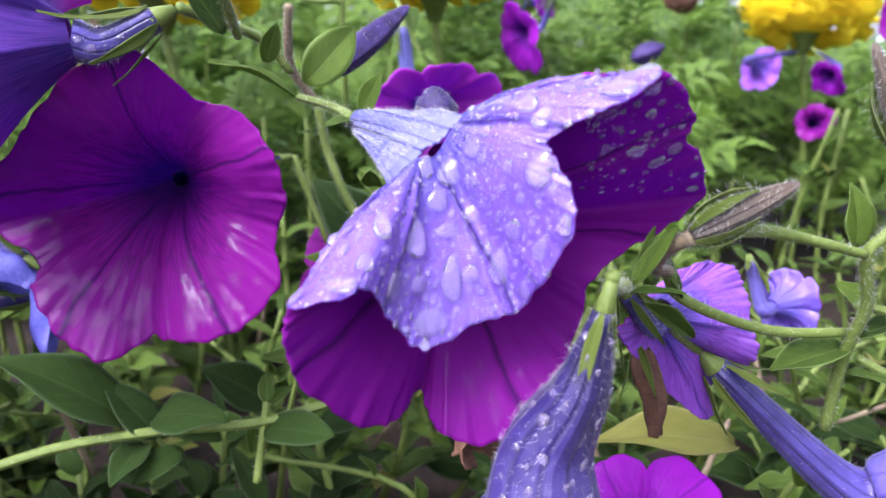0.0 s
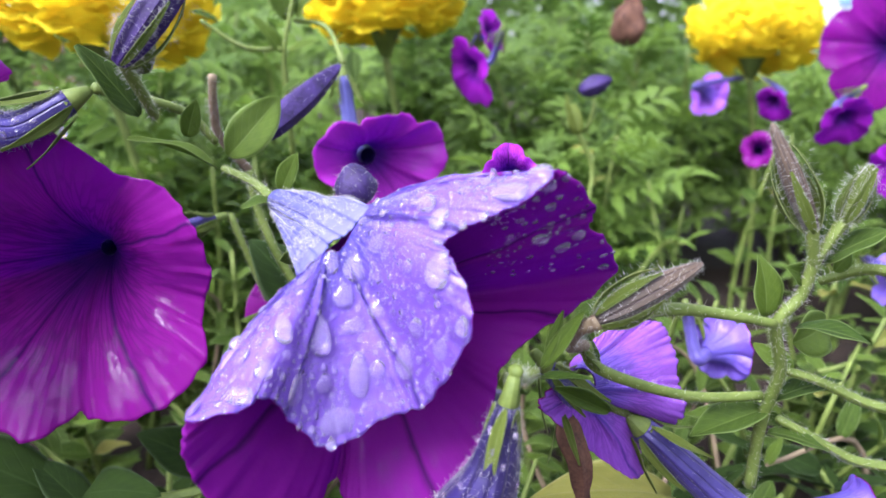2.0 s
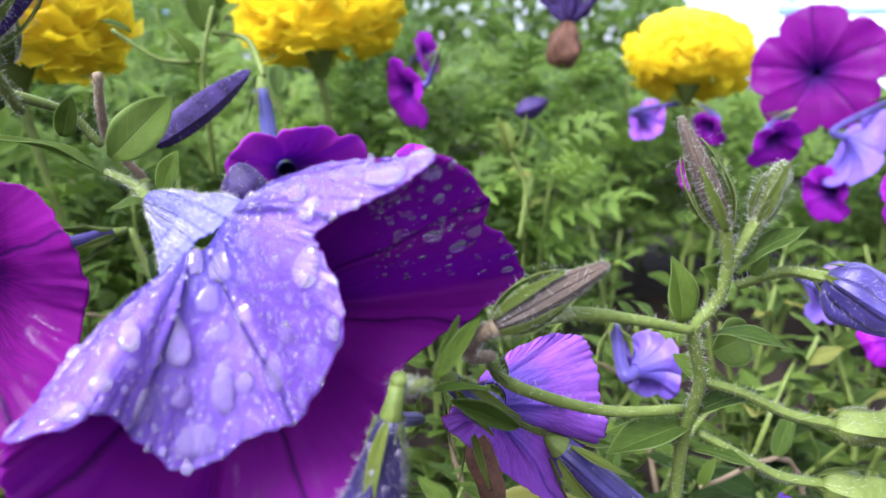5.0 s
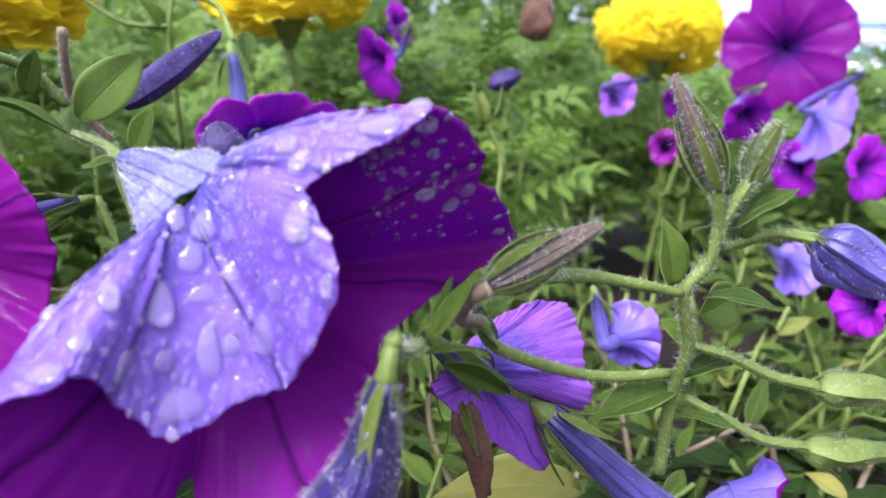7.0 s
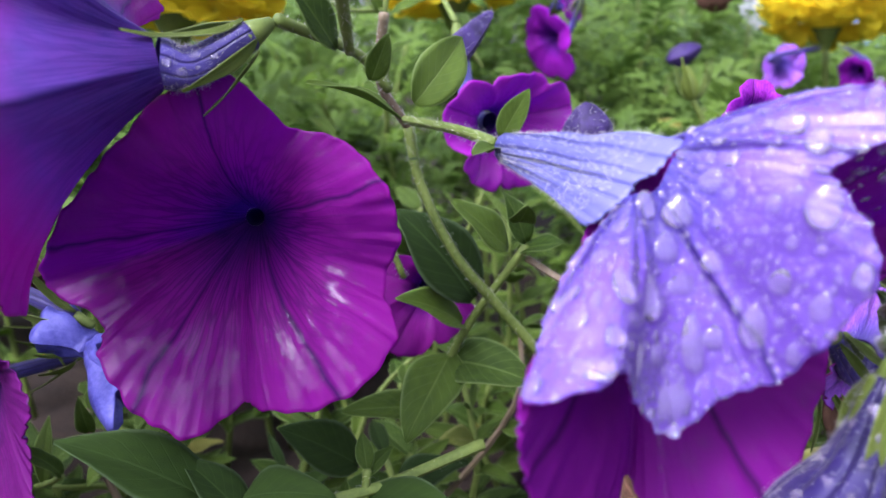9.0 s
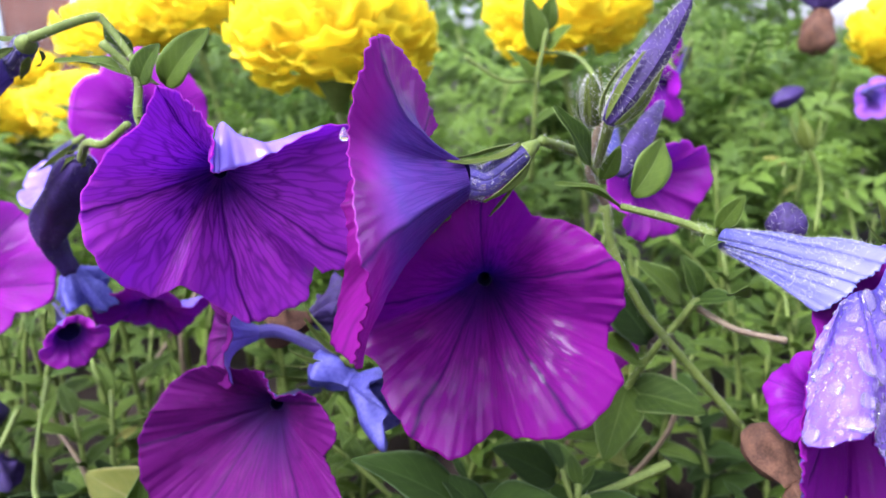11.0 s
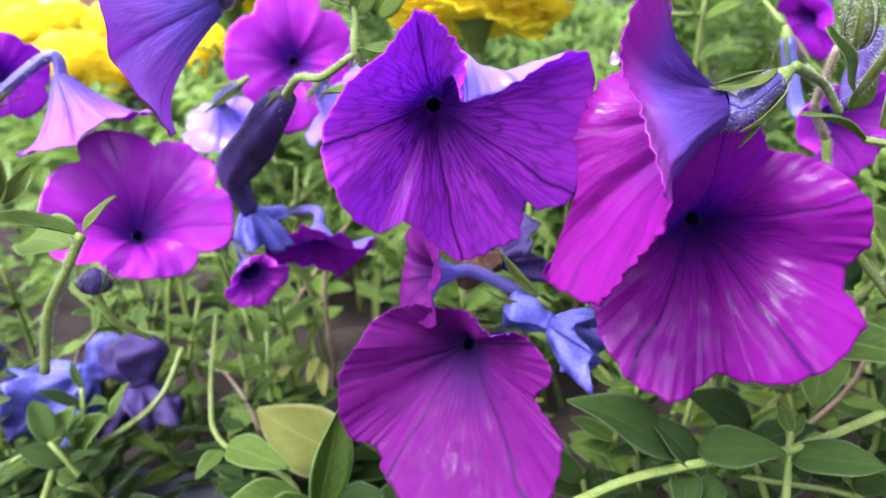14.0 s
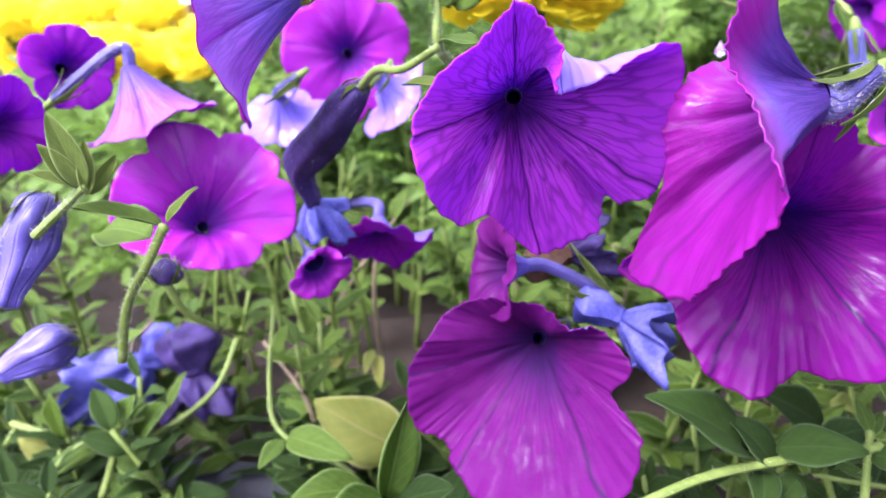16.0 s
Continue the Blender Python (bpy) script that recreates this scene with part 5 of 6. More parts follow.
# ---- main stems and their leaves ----
main = thing("petunia_plant", (0.0093, 0.2117, 0.1078), "hairy green petunia stem with soft oval leaves", "plant", "petunia stems")
stem(main, [(0.0093, 0.2117, 0.1078), (-0.0126, 0.2112, 0.1359), (-0.0251, 0.2096, 0.1527), (-0.0334, 0.2107, 0.1718), (-0.0359, 0.2104, 0.1863)], 0.0018, 0.0016, 320, STEM, 1)
stem(main, [(-0.0359, 0.2104, 0.1863), (-0.0416, 0.2048, 0.1963), (-0.0416, 0.2006, 0.2038), (-0.0401, 0.1967, 0.2129)], 0.0016, 0.0014, 220, STEM_RED, 2)
leaf(main, (-0.0341, 0.1825, 0.1935), (-0.0220, 0.1925, 0.2077), 2, wide=0.85, up=(0.4, -1, 0.3))
leaf(main, (-0.0373, 0.1838, 0.1904), (-0.0550, 0.1761, 0.2002), 0, up=(0, -0.2, 1), wide=0.7)
leaf(main, (-0.0429, 0.1798, 0.1987), (-0.0388, 0.1760, 0.2076), 1, up=(0.2, -1, 0.2))
leaf(main, (-0.0483, 0.1657, 0.2048), (-0.0570, 0.1594, 0.2198), 1, up=(0, -0.6, 0.8), wide=0.85)
leaf(main, (-0.0181, 0.1624, 0.1878), (-0.0135, 0.1585, 0.1965), 1, up=(-0.3, -1, 0.2))
leaf(main, (-0.0181, 0.1599, 0.1862), (-0.0246, 0.1517, 0.1866), 1, up=(0, -0.3, 1))
leaf(main, (-0.0156, 0.1582, 0.1721), (-0.0152, 0.1490, 0.1767), 1, up=(0, -1, 0.2))
leaf(main, (-0.0324, 0.1852, 0.1804), (-0.0359, 0.1815, 0.1820), 1, up=(0, -0.5, 1))
low = thing("petunia_plant", (-0.0337, 0.2262, 0.1008), "branching petunia stem with small leaves between the flowers", "plant", "petunia stems")
stem(low, [(-0.0357, 0.2251, 0.0964), (-0.0233, 0.2192, 0.1260), (-0.0055, 0.2135, 0.1531)], 0.0017, 0.0014, 160, STEM, 3)
stem(low, [(-0.0052, 0.2145, 0.1493), (0.0042, 0.2059, 0.1447), (0.0151, 0.1953, 0.1445)], 0.0013, 0.0012, 90, STEM_RED, 4)
leaf(low, (-0.0055, 0.2137, 0.1539), (-0.0108, 0.2123, 0.1680), 2, wide=0.9)
leaf(low, (-0.0101, 0.2153, 0.1519), (-0.0247, 0.2113, 0.1672), 1)
leaf(low, (-0.0068, 0.2152, 0.1518), (0.0025, 0.2038, 0.1563), 1)
leaf(low, (-0.0231, 0.2200, 0.1294), (-0.0394, 0.2065, 0.1434), 2, wide=0.8)
leaf(low, (-0.0196, 0.2198, 0.1367), (-0.0393, 0.2221, 0.1637), 2, "dark")
leaf(low, (-0.0267, 0.2207, 0.1198), (-0.0399, 0.1924, 0.1094), 1)
leaf(low, (-0.0276, 0.2203, 0.1182), (-0.0056, 0.2045, 0.1187), 2)
leaf(low, (-0.0356, 0.2261, 0.1000), (-0.0573, 0.2131, 0.1081), 0)

right = thing("petunia_plant", (0.0902, 0.1520, 0.1303), "upright petunia stem with buds and spoon-shaped leaves", "plant", "petunia stems")
stem(right, [(0.0906, 0.1537, 0.1148), (0.0904, 0.1508, 0.1338), (0.0908, 0.1458, 0.1483), (0.0871, 0.1425, 0.1602), (0.0912, 0.1417, 0.1667), (0.0924, 0.1403, 0.1748)], 0.0018, 0.0016, 420, STEM, 5)
leaf(right, (0.0850, 0.1430, 0.1620), (0.0829, 0.1430, 0.1754), 2, wide=0.85, up=(0.2, -1, 0.1))
leaf(right, (0.0919, 0.1431, 0.1595), (0.0998, 0.1307, 0.1611), 0, up=(0, -0.4, 1))
leaf(right, (0.0938, 0.1422, 0.1743), (0.0948, 0.1405, 0.1856), 2, up=(-0.2, -1, 0.1))
leaf(right, (0.0955, 0.1421, 0.1742), (0.1056, 0.1371, 0.1820), 1, up=(0, -0.4, 1))
leaf(right, (0.0999, 0.1452, 0.1708), (0.1036, 0.1460, 0.1753), 2, up=(0, -1, 0.3))
leaf(right, (0.0924, 0.1434, 0.1704), (0.0866, 0.1384, 0.1738), 2, up=(0, -1, 0.3))
leaf(right, (0.0937, 0.1469, 0.1542), (0.1079, 0.1566, 0.1552), 2, up=(0, -1, 0.3))
leaf(right, (0.0950, 0.1483, 0.1470), (0.0896, 0.1566, 0.1506), 1, up=(0, -1, 0.4))
leaf(right, (0.0920, 0.1490, 0.1401), (0.1072, 0.1492, 0.1446), 0, up=(0, -0.3, 1))
leaf(right, (0.0908, 0.1513, 0.1363), (0.0711, 0.1438, 0.1344), 3, up=(0, -0.3, 1))
leaf(right, (0.0915, 0.1522, 0.1315), (0.0770, 0.1629, 0.1297), 3, up=(0, -0.3, 1))
leaf(right, (0.0928, 0.1519, 0.1302), (0.1041, 0.1458, 0.1288), 0, up=(0, -0.3, 1))
stem(right, [(0.0889, 0.1493, 0.1408), (0.0749, 0.1482, 0.1413), (0.0632, 0.1474, 0.1443), (0.0498, 0.1436, 0.1512), (0.0462, 0.1411, 0.1574)], 0.0014, 0.0018, 160, STEM, 6, "side_shoot")
leaf(right, (0.0498, 0.1436, 0.1512), (0.0422, 0.1383, 0.1623), 3, up=(0, -0.6, 1))
leaf(right, (0.0842, 0.1855, 0.0917), (0.0430, 0.1785, 0.0999), 2, "yellow", up=(0, -0.4, 0.9), wide=0.6, label="pale yellow-green old leaf")
join = thing("petunia_plant", (0.0343, 0.1235, 0.1586), "hairy stem joint holding buds and trumpets", "plant", "petunia stems")
stem(join, [(0.0462, 0.1411, 0.1574), (0.0411, 0.1329, 0.1609), (0.0412, 0.1278, 0.1657), (0.0445, 0.1242, 0.1690)], 0.0016, 0.0018, 180, STEM_RED, 7)
leaf(join, (0.0333, 0.1216, 0.1592), (0.0423, 0.1187, 0.1602), 3, up=(0, -0.3, 1), wide=0.5)
leaf(join, (0.0338, 0.1221, 0.1611), (0.0418, 0.1247, 0.1709), 1, up=(-0.5, -1, 0.2), wide=0.5)
leaf(join, (0.0348, 0.1224, 0.1621), (0.0384, 0.1267, 0.1704), 3, up=(-0.5, -1, 0.2), wide=0.5)
leaf(join, (0.0364, 0.1230, 0.1566), (0.0508, 0.1354, 0.1450), 3, up=(0.3, -1, 0.4), wide=0.4)

# ---- left-hand stem tops ----
left = thing("petunia_plant", (-0.1606, 0.1855, 0.2078), "hairy petunia stem with pointed leaves behind the rolled flower", "plant", "petunia stems")
stem(left, [(-0.1625, 0.2037, 0.1828), (-0.1614, 0.1915, 0.2103), (-0.1654, 0.1836, 0.2205), (-0.1653, 0.1852, 0.2322), (-0.1724, 0.1840, 0.2413)], 0.0017, 0.0014, 260, STEM, 8)
leaf(left, (-0.1645, 0.1842, 0.2219), (-0.1538, 0.1747, 0.2210), 1, up=(0, -0.3, 1))
leaf(left, (-0.1653, 0.1852, 0.2322), (-0.1844, 0.1816, 0.2386), 0, up=(0, -0.3, 1))
leaf(left, (-0.1646, 0.1848, 0.2307), (-0.1568, 0.1803, 0.2399), 2, up=(0, -1, 0.3))
leaf(left, (-0.1615, 0.1910, 0.2088), (-0.1761, 0.1845, 0.2112), 3, "sepal", up=(0, -0.3, 1))
leaf(left, (-0.1625, 0.2037, 0.1828), (-0.1684, 0.2113, 0.1924), 1)
leaf(left, (-0.1614, 0.1941, 0.2296), (-0.1465, 0.1886, 0.2438), 2, wide=0.8, up=(0, -1, 0.3))
leaf(left, (-0.1630, 0.1940, 0.2297), (-0.1811, 0.1845, 0.2390), 1, up=(0, -0.3, 1))
leaf(left, (-0.1704, 0.1954, 0.2379), (-0.1751, 0.1920, 0.2462), 2, up=(0, -1, 0.3))
tops = thing("petunia_plant", (-0.0452, 0.3287, 0.2178), "thin branching petunia stem in front of the marigolds", "plant", "petunia stems")
stem(tops, [(-0.0460, 0.3489, 0.1730), (-0.0446, 0.3352, 0.2019), (-0.0437, 0.3299, 0.2228), (-0.0382, 0.3304, 0.2449)], 0.0017, 0.0013, 120, STEM, 9)
stem(tops, [(-0.0437, 0.3299, 0.2228), (-0.0597, 0.3239, 0.2239), (-0.0759, 0.3202, 0.2348)], 0.0013, 0.0010, 60, STEM, 10, "side_shoot")
stem(tops, [(-0.0391, 0.3332, 0.2351), (-0.0248, 0.3282, 0.2316), (-0.0165, 0.3098, 0.2165)], 0.0013, 0.0014, 60, STEM, 11, "side_shoot")
for root, tip, s in (
    ((-0.0378, 0.3335, 0.2363), (-0.0285, 0.3284, 0.2466), 2),
    ((-0.0417, 0.3330, 0.2353), (-0.0467, 0.3303, 0.2601), 1),
    ((-0.0373, 0.3357, 0.2451), (-0.0354, 0.3309, 0.2593), 2),
    ((-0.0450, 0.3296, 0.2216), (-0.0555, 0.3243, 0.2372), 0),
    ((-0.0425, 0.3294, 0.2202), (-0.0282, 0.3237, 0.2268), 0),
    ((-0.0460, 0.3250, 0.2027), (-0.0341, 0.3196, 0.2112), 0),
    ((-0.0716, 0.3308, 0.2347), (-0.0807, 0.3229, 0.2388), 3),
    ((-0.0140, 0.3316, 0.2209), (-0.0127, 0.3205, 0.2086), 3),
):
    leaf(tops, root, tip, s)

# ---- single leaves and stems low in the bed ----
floor_leaf = thing("petunia_plant", (-0.0632, 0.1733, 0.0957), "low petunia stem with broad rain-spotted leaves", "plant", "petunia stems")
stem(floor_leaf, [(-0.1177, 0.1569, 0.0998), (-0.0981, 0.1657, 0.1028), (-0.0744, 0.1741, 0.1028), (-0.0497, 0.1821, 0.1013), (-0.0202, 0.1929, 0.1061)], 0.0018, 0.0018, 80, STEM, 12)
stem(floor_leaf, [(-0.0519, 0.1768, 0.0853), (-0.0507, 0.1805, 0.0965), (-0.0495, 0.1837, 0.1061)], 0.0016, 0.0013, 30, STEM, 13)
# leaves in the "dark" tone have their shade painted into the colour
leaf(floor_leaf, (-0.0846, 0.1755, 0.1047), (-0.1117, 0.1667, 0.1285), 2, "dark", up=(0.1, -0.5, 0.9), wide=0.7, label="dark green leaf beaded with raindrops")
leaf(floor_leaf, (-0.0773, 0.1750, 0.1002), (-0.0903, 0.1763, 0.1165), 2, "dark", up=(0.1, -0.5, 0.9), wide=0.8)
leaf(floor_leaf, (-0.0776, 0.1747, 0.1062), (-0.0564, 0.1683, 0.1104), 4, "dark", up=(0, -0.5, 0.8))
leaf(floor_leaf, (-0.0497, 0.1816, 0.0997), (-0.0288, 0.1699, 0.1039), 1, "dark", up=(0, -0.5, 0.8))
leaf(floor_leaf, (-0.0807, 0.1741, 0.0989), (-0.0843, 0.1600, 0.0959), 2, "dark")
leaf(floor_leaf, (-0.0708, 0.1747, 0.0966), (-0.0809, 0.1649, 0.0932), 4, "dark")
leaf(floor_leaf, (-0.0495, 0.1837, 0.1061), (-0.0509, 0.1908, 0.1125), 1)
leaf(floor_leaf, (-0.0504, 0.1831, 0.1045), (-0.0433, 0.1906, 0.1086), 0)
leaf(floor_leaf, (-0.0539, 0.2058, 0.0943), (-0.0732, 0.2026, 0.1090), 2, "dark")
yel = thing("petunia_plant", (-0.2241, 0.2146, 0.0594), "low petunia shoot with one large yellowing leaf", "plant", "petunia stems")
stem(yel, [(-0.2085, 0.2033, 0.0505), (-0.2152, 0.2176, 0.0651), (-0.2450, 0.2278, 0.0763), (-0.2532, 0.2414, 0.0892), (-0.2539, 0.2606, 0.1167)], 0.0016, 0.0013, 60, STEM, 14)
leaf(yel, (-0.2025, 0.2479, 0.0565), (-0.2345, 0.2411, 0.0821), 4, "yellow", up=(0.1, -0.9, 0.5), wide=1.25, label="large yellowing leaf")
leaf(yel, (-0.1931, 0.1832, 0.0809), (-0.1841, 0.1892, 0.1126), 3, up=(0.7, -0.8, 0.3))
leaf(yel, (-0.2002, 0.1873, 0.0800), (-0.2197, 0.1721, 0.0901), 2, wide=0.9, up=(0, -0.4, 1))
leaf(yel, (-0.1913, 0.1829, 0.0790), (-0.2063, 0.1632, 0.0898), 2, up=(0, -0.4, 1))
leaf(yel, (-0.1913, 0.1829, 0.0790), (-0.1693, 0.1741, 0.0923), 1, "dark", up=(0, -0.4, 1))
leaf(yel, (-0.2409, 0.2188, 0.0795), (-0.2465, 0.2062, 0.0755), 1)
leaf(yel, (-0.2387, 0.2194, 0.0804), (-0.2105, 0.2027, 0.0829), 0)
leaf(yel, (-0.2503, 0.2460, 0.1025), (-0.2453, 0.2501, 0.1134), 1)

edge_stem = thing("petunia_plant", (-0.2584, 0.1607, 0.1507), "pale fuzzy petunia stem with folded young leaves at the bed's edge", "plant", "petunia stems")
stem(edge_stem, [(-0.2630, 0.1669, 0.1389), (-0.2550, 0.1636, 0.1579), (-0.2434, 0.1591, 0.1716), (-0.2368, 0.1591, 0.1814)], 0.0018, 0.0016, 300, STEM, 15)
leaf(edge_stem, (-0.2381, 0.1599, 0.1813), (-0.2576, 0.1521, 0.1894), 3, up=(0, -0.3, 1), wide=0.7)
leaf(edge_stem, (-0.2366, 0.1603, 0.1818), (-0.2300, 0.1670, 0.1897), 3, "sepal", up=(-0.4, -0.8, 0.3), wide=0.6)
leaf(edge_stem, (-0.2482, 0.1702, 0.1753), (-0.2721, 0.1827, 0.1759), 2, up=(0, -0.6, 1))
fuzzy = thing("petunia_plant", (-0.2519, 0.1498, 0.1862), "fuzzy pale green petunia shoot tip close to the camera", "plant", "petunia stems")
stem(fuzzy, [(-0.2631, 0.1451, 0.1836), (-0.2560, 0.1482, 0.1897), (-0.2504, 0.1506, 0.1945)], 0.0016, 0.0013, 160, STEM, 16)
leaf(fuzzy, (-0.2504, 0.1504, 0.1939), (-0.2580, 0.1531, 0.2125), 3, "sepal", up=(0.5, -1, 0.2), wide=0.8)
leaf(fuzzy, (-0.2518, 0.1504, 0.1946), (-0.2589, 0.1486, 0.2057), 3, "sepal", up=(0, -0.6, 0.9), wide=0.9)
leaf(fuzzy, (-0.2518, 0.1502, 0.1940), (-0.2618, 0.1462, 0.1995), 3, "sepal", up=(0, -0.4, 1), wide=0.8)
leaf(fuzzy, (-0.2498, 0.1500, 0.1925), (-0.2516, 0.1559, 0.2051), 3, "sepal", up=(0.6, -1, 0.1), wide=0.7)
leaf(fuzzy, (-0.2503, 0.1519, 0.1921), (-0.2479, 0.1622, 0.1999), 3, "sepal", up=(0.6, -1, 0.1), wide=0.7)
spray = thing("petunia_plant", (-0.2509, 0.2398, 0.0627), "trailing petunia stem with small rounded leaves low in the bed", "plant", "petunia stems")
stem(spray, [(-0.3774, 0.2441, 0.0703), (-0.3518, 0.2411, 0.0652), (-0.3269, 0.2388, 0.0627), (-0.3050, 0.2438, 0.0680), (-0.2874, 0.2603, 0.0779), (-0.2810, 0.2773, 0.0947)], 0.0022, 0.0016, 60, STEM, 17)
stem(spray, [(-0.3199, 0.2158, 0.0541), (-0.3223, 0.2277, 0.0591), (-0.3257, 0.2389, 0.0626)], 0.0020, 0.0016, 40, STEM, 18)
for root, tip, s in (
    ((-0.3280, 0.2390, 0.0639), (-0.3108, 0.2368, 0.0884), 1),
    ((-0.3159, 0.2409, 0.0642), (-0.2993, 0.2372, 0.0842), 2),
    ((-0.3233, 0.2392, 0.0624), (-0.3003, 0.2277, 0.0553), 2),
    ((-0.3317, 0.2381, 0.0631), (-0.3490, 0.2211, 0.0579), 0),
    ((-0.3484, 0.2371, 0.0678), (-0.3455, 0.2323, 0.0911), 1),
    ((-0.3395, 0.2312, 0.0451), (-0.3492, 0.2191, 0.0517), 0),
    ((-0.3297, 0.2339, 0.0490), (-0.3087, 0.2241, 0.0481), 1),
):
    leaf(spray, root, tip, s)
leaf(spray, (-0.3570, 0.2516, 0.0510), (-0.3751, 0.2421, 0.0630), 2, "yellow", up=(0, -1, 0.4), wide=1.3)
leaf(spray, (-0.2147, 0.2659, 0.0937), (-0.2161, 0.2536, 0.0893), 0, "yellow", up=(0, -1, 0.4))
leaf(spray, (-0.2124, 0.2654, 0.0912), (-0.2100, 0.2526, 0.0832), 0, "yellow", up=(0, -1, 0.4))

# ---- raindrops on the petals ----
def bead(grid, nrm, side, pick, count_big, count_small, seed, label, group, chosen=(), span=1.0):
    """Raindrops on one side of a petal: the large ones each a thing, the finest ones together. chosen: the largest
    drops, each by its place along the rim, its share of the way out, and half its width and length in millimetres."""
    rng = np.random.default_rng(seed)
    spots = [(j, i) for j in range(2, grid.shape[0] - 1) for i in range(grid.shape[1] - 1) if pick(grid[j, i], nrm[j, i] * side)]
    if not spots:
        return
    fall = np.array([0, 0, -1.0])
    taken = []
    fine_v, fine_f = [], []

    def seat(p, n):
        y = fall - n * (fall @ n)
        y = Vector(y / (np.linalg.norm(y) + 1e-9))
        z = Vector(n)
        return Matrix.Translation(p + n * (0.00035 if side < 0 else 0.0)) @ Matrix((y.cross(z), -y, z)).transposed().to_4x4()

    for at, out, wide, long in chosen:
        j, i = round(out * (grid.shape[0] - 1)), round(at / span * (grid.shape[1] - 1))
        a, b = wide * 0.001, long * 0.001
        for q in np.linspace(-1, 1, 3):
            taken.append((grid[j, i] + q * max(0.0, b - a) * np.array(seat(grid[j, i], nrm[j, i] * side).col[1][:3]), min(a, b) * 0.95))
        ob = new("water_drop", DROPS[len(taken) % 3])
        ob.matrix_world = seat(grid[j, i], nrm[j, i] * side) @ Matrix.Diagonal((a, b, 0.85 * min(a, b), 1))
        tagged(ob, "large " + label, "water drop", group)
    tries = 0
    made = 0
    while made < count_big + count_small and tries < 12000:
        tries += 1
        j, i = spots[rng.integers(len(spots))]
        p = grid[j, i] + rng.uniform(0, 1) * (grid[j, i + 1] - grid[j, i]) + rng.uniform(0, 1) * (grid[j + 1, i] - grid[j, i]) * 0.9
        n = nrm[j, i] * side
        big = made < count_big
        r = (0.0004 + 0.0007 * (1 - made / count_big) ** 1.4 * rng.uniform(0.75, 1.1)) if big else 0.00018 + 0.00060 * rng.random() ** 2
        if any(np.linalg.norm(p - q) < (r + s) * 1.08 for q, s in taken):
            continue
        taken.append((p, r))
        made += 1
        mm = seat(p, n) @ Matrix.Scale(r, 4)
        me = DROPS[int(rng.integers(5)) if big else 0]
        if big:
            ob = new("water_drop", me)
            ob.matrix_world = mm
            tagged(ob, label, "water drop", group)
        else:
            e = len(fine_v)
            fine_v += [tuple(mm @ q.co) for q in me.vertices]
            fine_f += [tuple(q + e for q in g.vertices) for g in me.polygons]
    if fine_v:
        ob = new("fine_raindrops", mesh_of("fine_raindrops", fine_v, fine_f, [WATER]))
        tagged(ob, "fine clear raindrops sprinkled over a petal", "water drops", kind="stuff")


HOOD_DROPS = [(5.56, 0.07, 1.56, 2.14), (8.30, 0.15, 2.51, 2.61), (6.54, 0.27, 2.12, 2.12), (4.97, 0.27, 1.15, 1.34), (5.23, 0.50, 2.43, 3.46), (8.17, 0.42, 1.90, 1.71), (6.73, 0.45, 2.31, 1.44), (3.27, 0.57, 1.61, 2.41), (8.11, 0.75, 1.98, 3.11), (6.60, 0.72, 1.90, 3.81), (7.06, 0.73, 1.62, 1.62), (5.69, 0.70, 1.68, 1.68),
              (4.77, 0.85, 2.44, 2.62), (3.27, 0.80, 1.55, 1.55), (2.35, 0.67, 1.50, 1.50), (2.88, 0.92, 2.86, 1.60), (10.0, 0.20, 1.89, 1.70), (8.96, 0.68, 1.55, 1.82), (9.09, 0.88, 1.52, 1.97), (9.74, 0.93, 1.29, 1.72), (10.53, 0.77, 2.28, 2.98), (14.12, 0.88, 3.39, 2.03), (13.4, 0.48, 2.27, 1.54), (6.08, 0.88, 4.40, 2.25)]
FACE_DROPS = [(19.33, 0.75, 1.70, 1.10), (18.49, 0.82, 1.53, 1.83), (17.28, 0.93, 1.33, 1.00), (20.66, 0.70, 0.96, 0.77), (21.39, 0.91, 1.97, 1.26), (20.30, 0.61, 0.89, 0.89), (18.73, 0.93, 1.40, 1.60), (20.06, 0.80, 0.78, 0.68)]
RIDGE_DROPS = [(15.3, 0.45, 1.7, 1.2), (15.3, 0.62, 1.6, 1.2), (15.0, 0.94, 2.2, 1.6), (15.2, 0.30, 1.5, 1.2), (14.5, 0.22, 1.6, 1.3), (14.2, 0.62, 1.3, 1.1), (12.6, 0.75, 1.7, 2.2), (11.6, 0.35, 1.3, 1.2), (1.5, 0.60, 1.8, 1.8), (1.2, 0.75, 1.3, 1.3), (2.0, 0.95, 1.6, 1.6), (2.2, 0.35, 1.3, 1.3), (2.6, 0.20, 1.2, 1.4), (10.2, 0.50, 1.1, 1.2), (9.6, 0.62, 0.9, 1.0), (7.5, 0.60, 0.9, 0.9)]
bead(HOOD_GRID[0], HOOD_GRID[2], -1, lambda p, n: n[1] < -0.1 or n[2] > 0.3, 70, 2400, 5, "clear raindrop on the folded lavender petal", "raindrops on the wet flower", HOOD_DROPS + RIDGE_DROPS, len(HOOD_EDGE) - 1)
bead(WET_GRID[0], WET_GRID[2], 1, lambda p, n: n[1] < -0.2 and p[0] > 0.024 and p[2] > 0.174, 14, 110, 6, "clear raindrop on a violet petal", "raindrops on the wet flower", FACE_DROPS, len(WET_RIM))


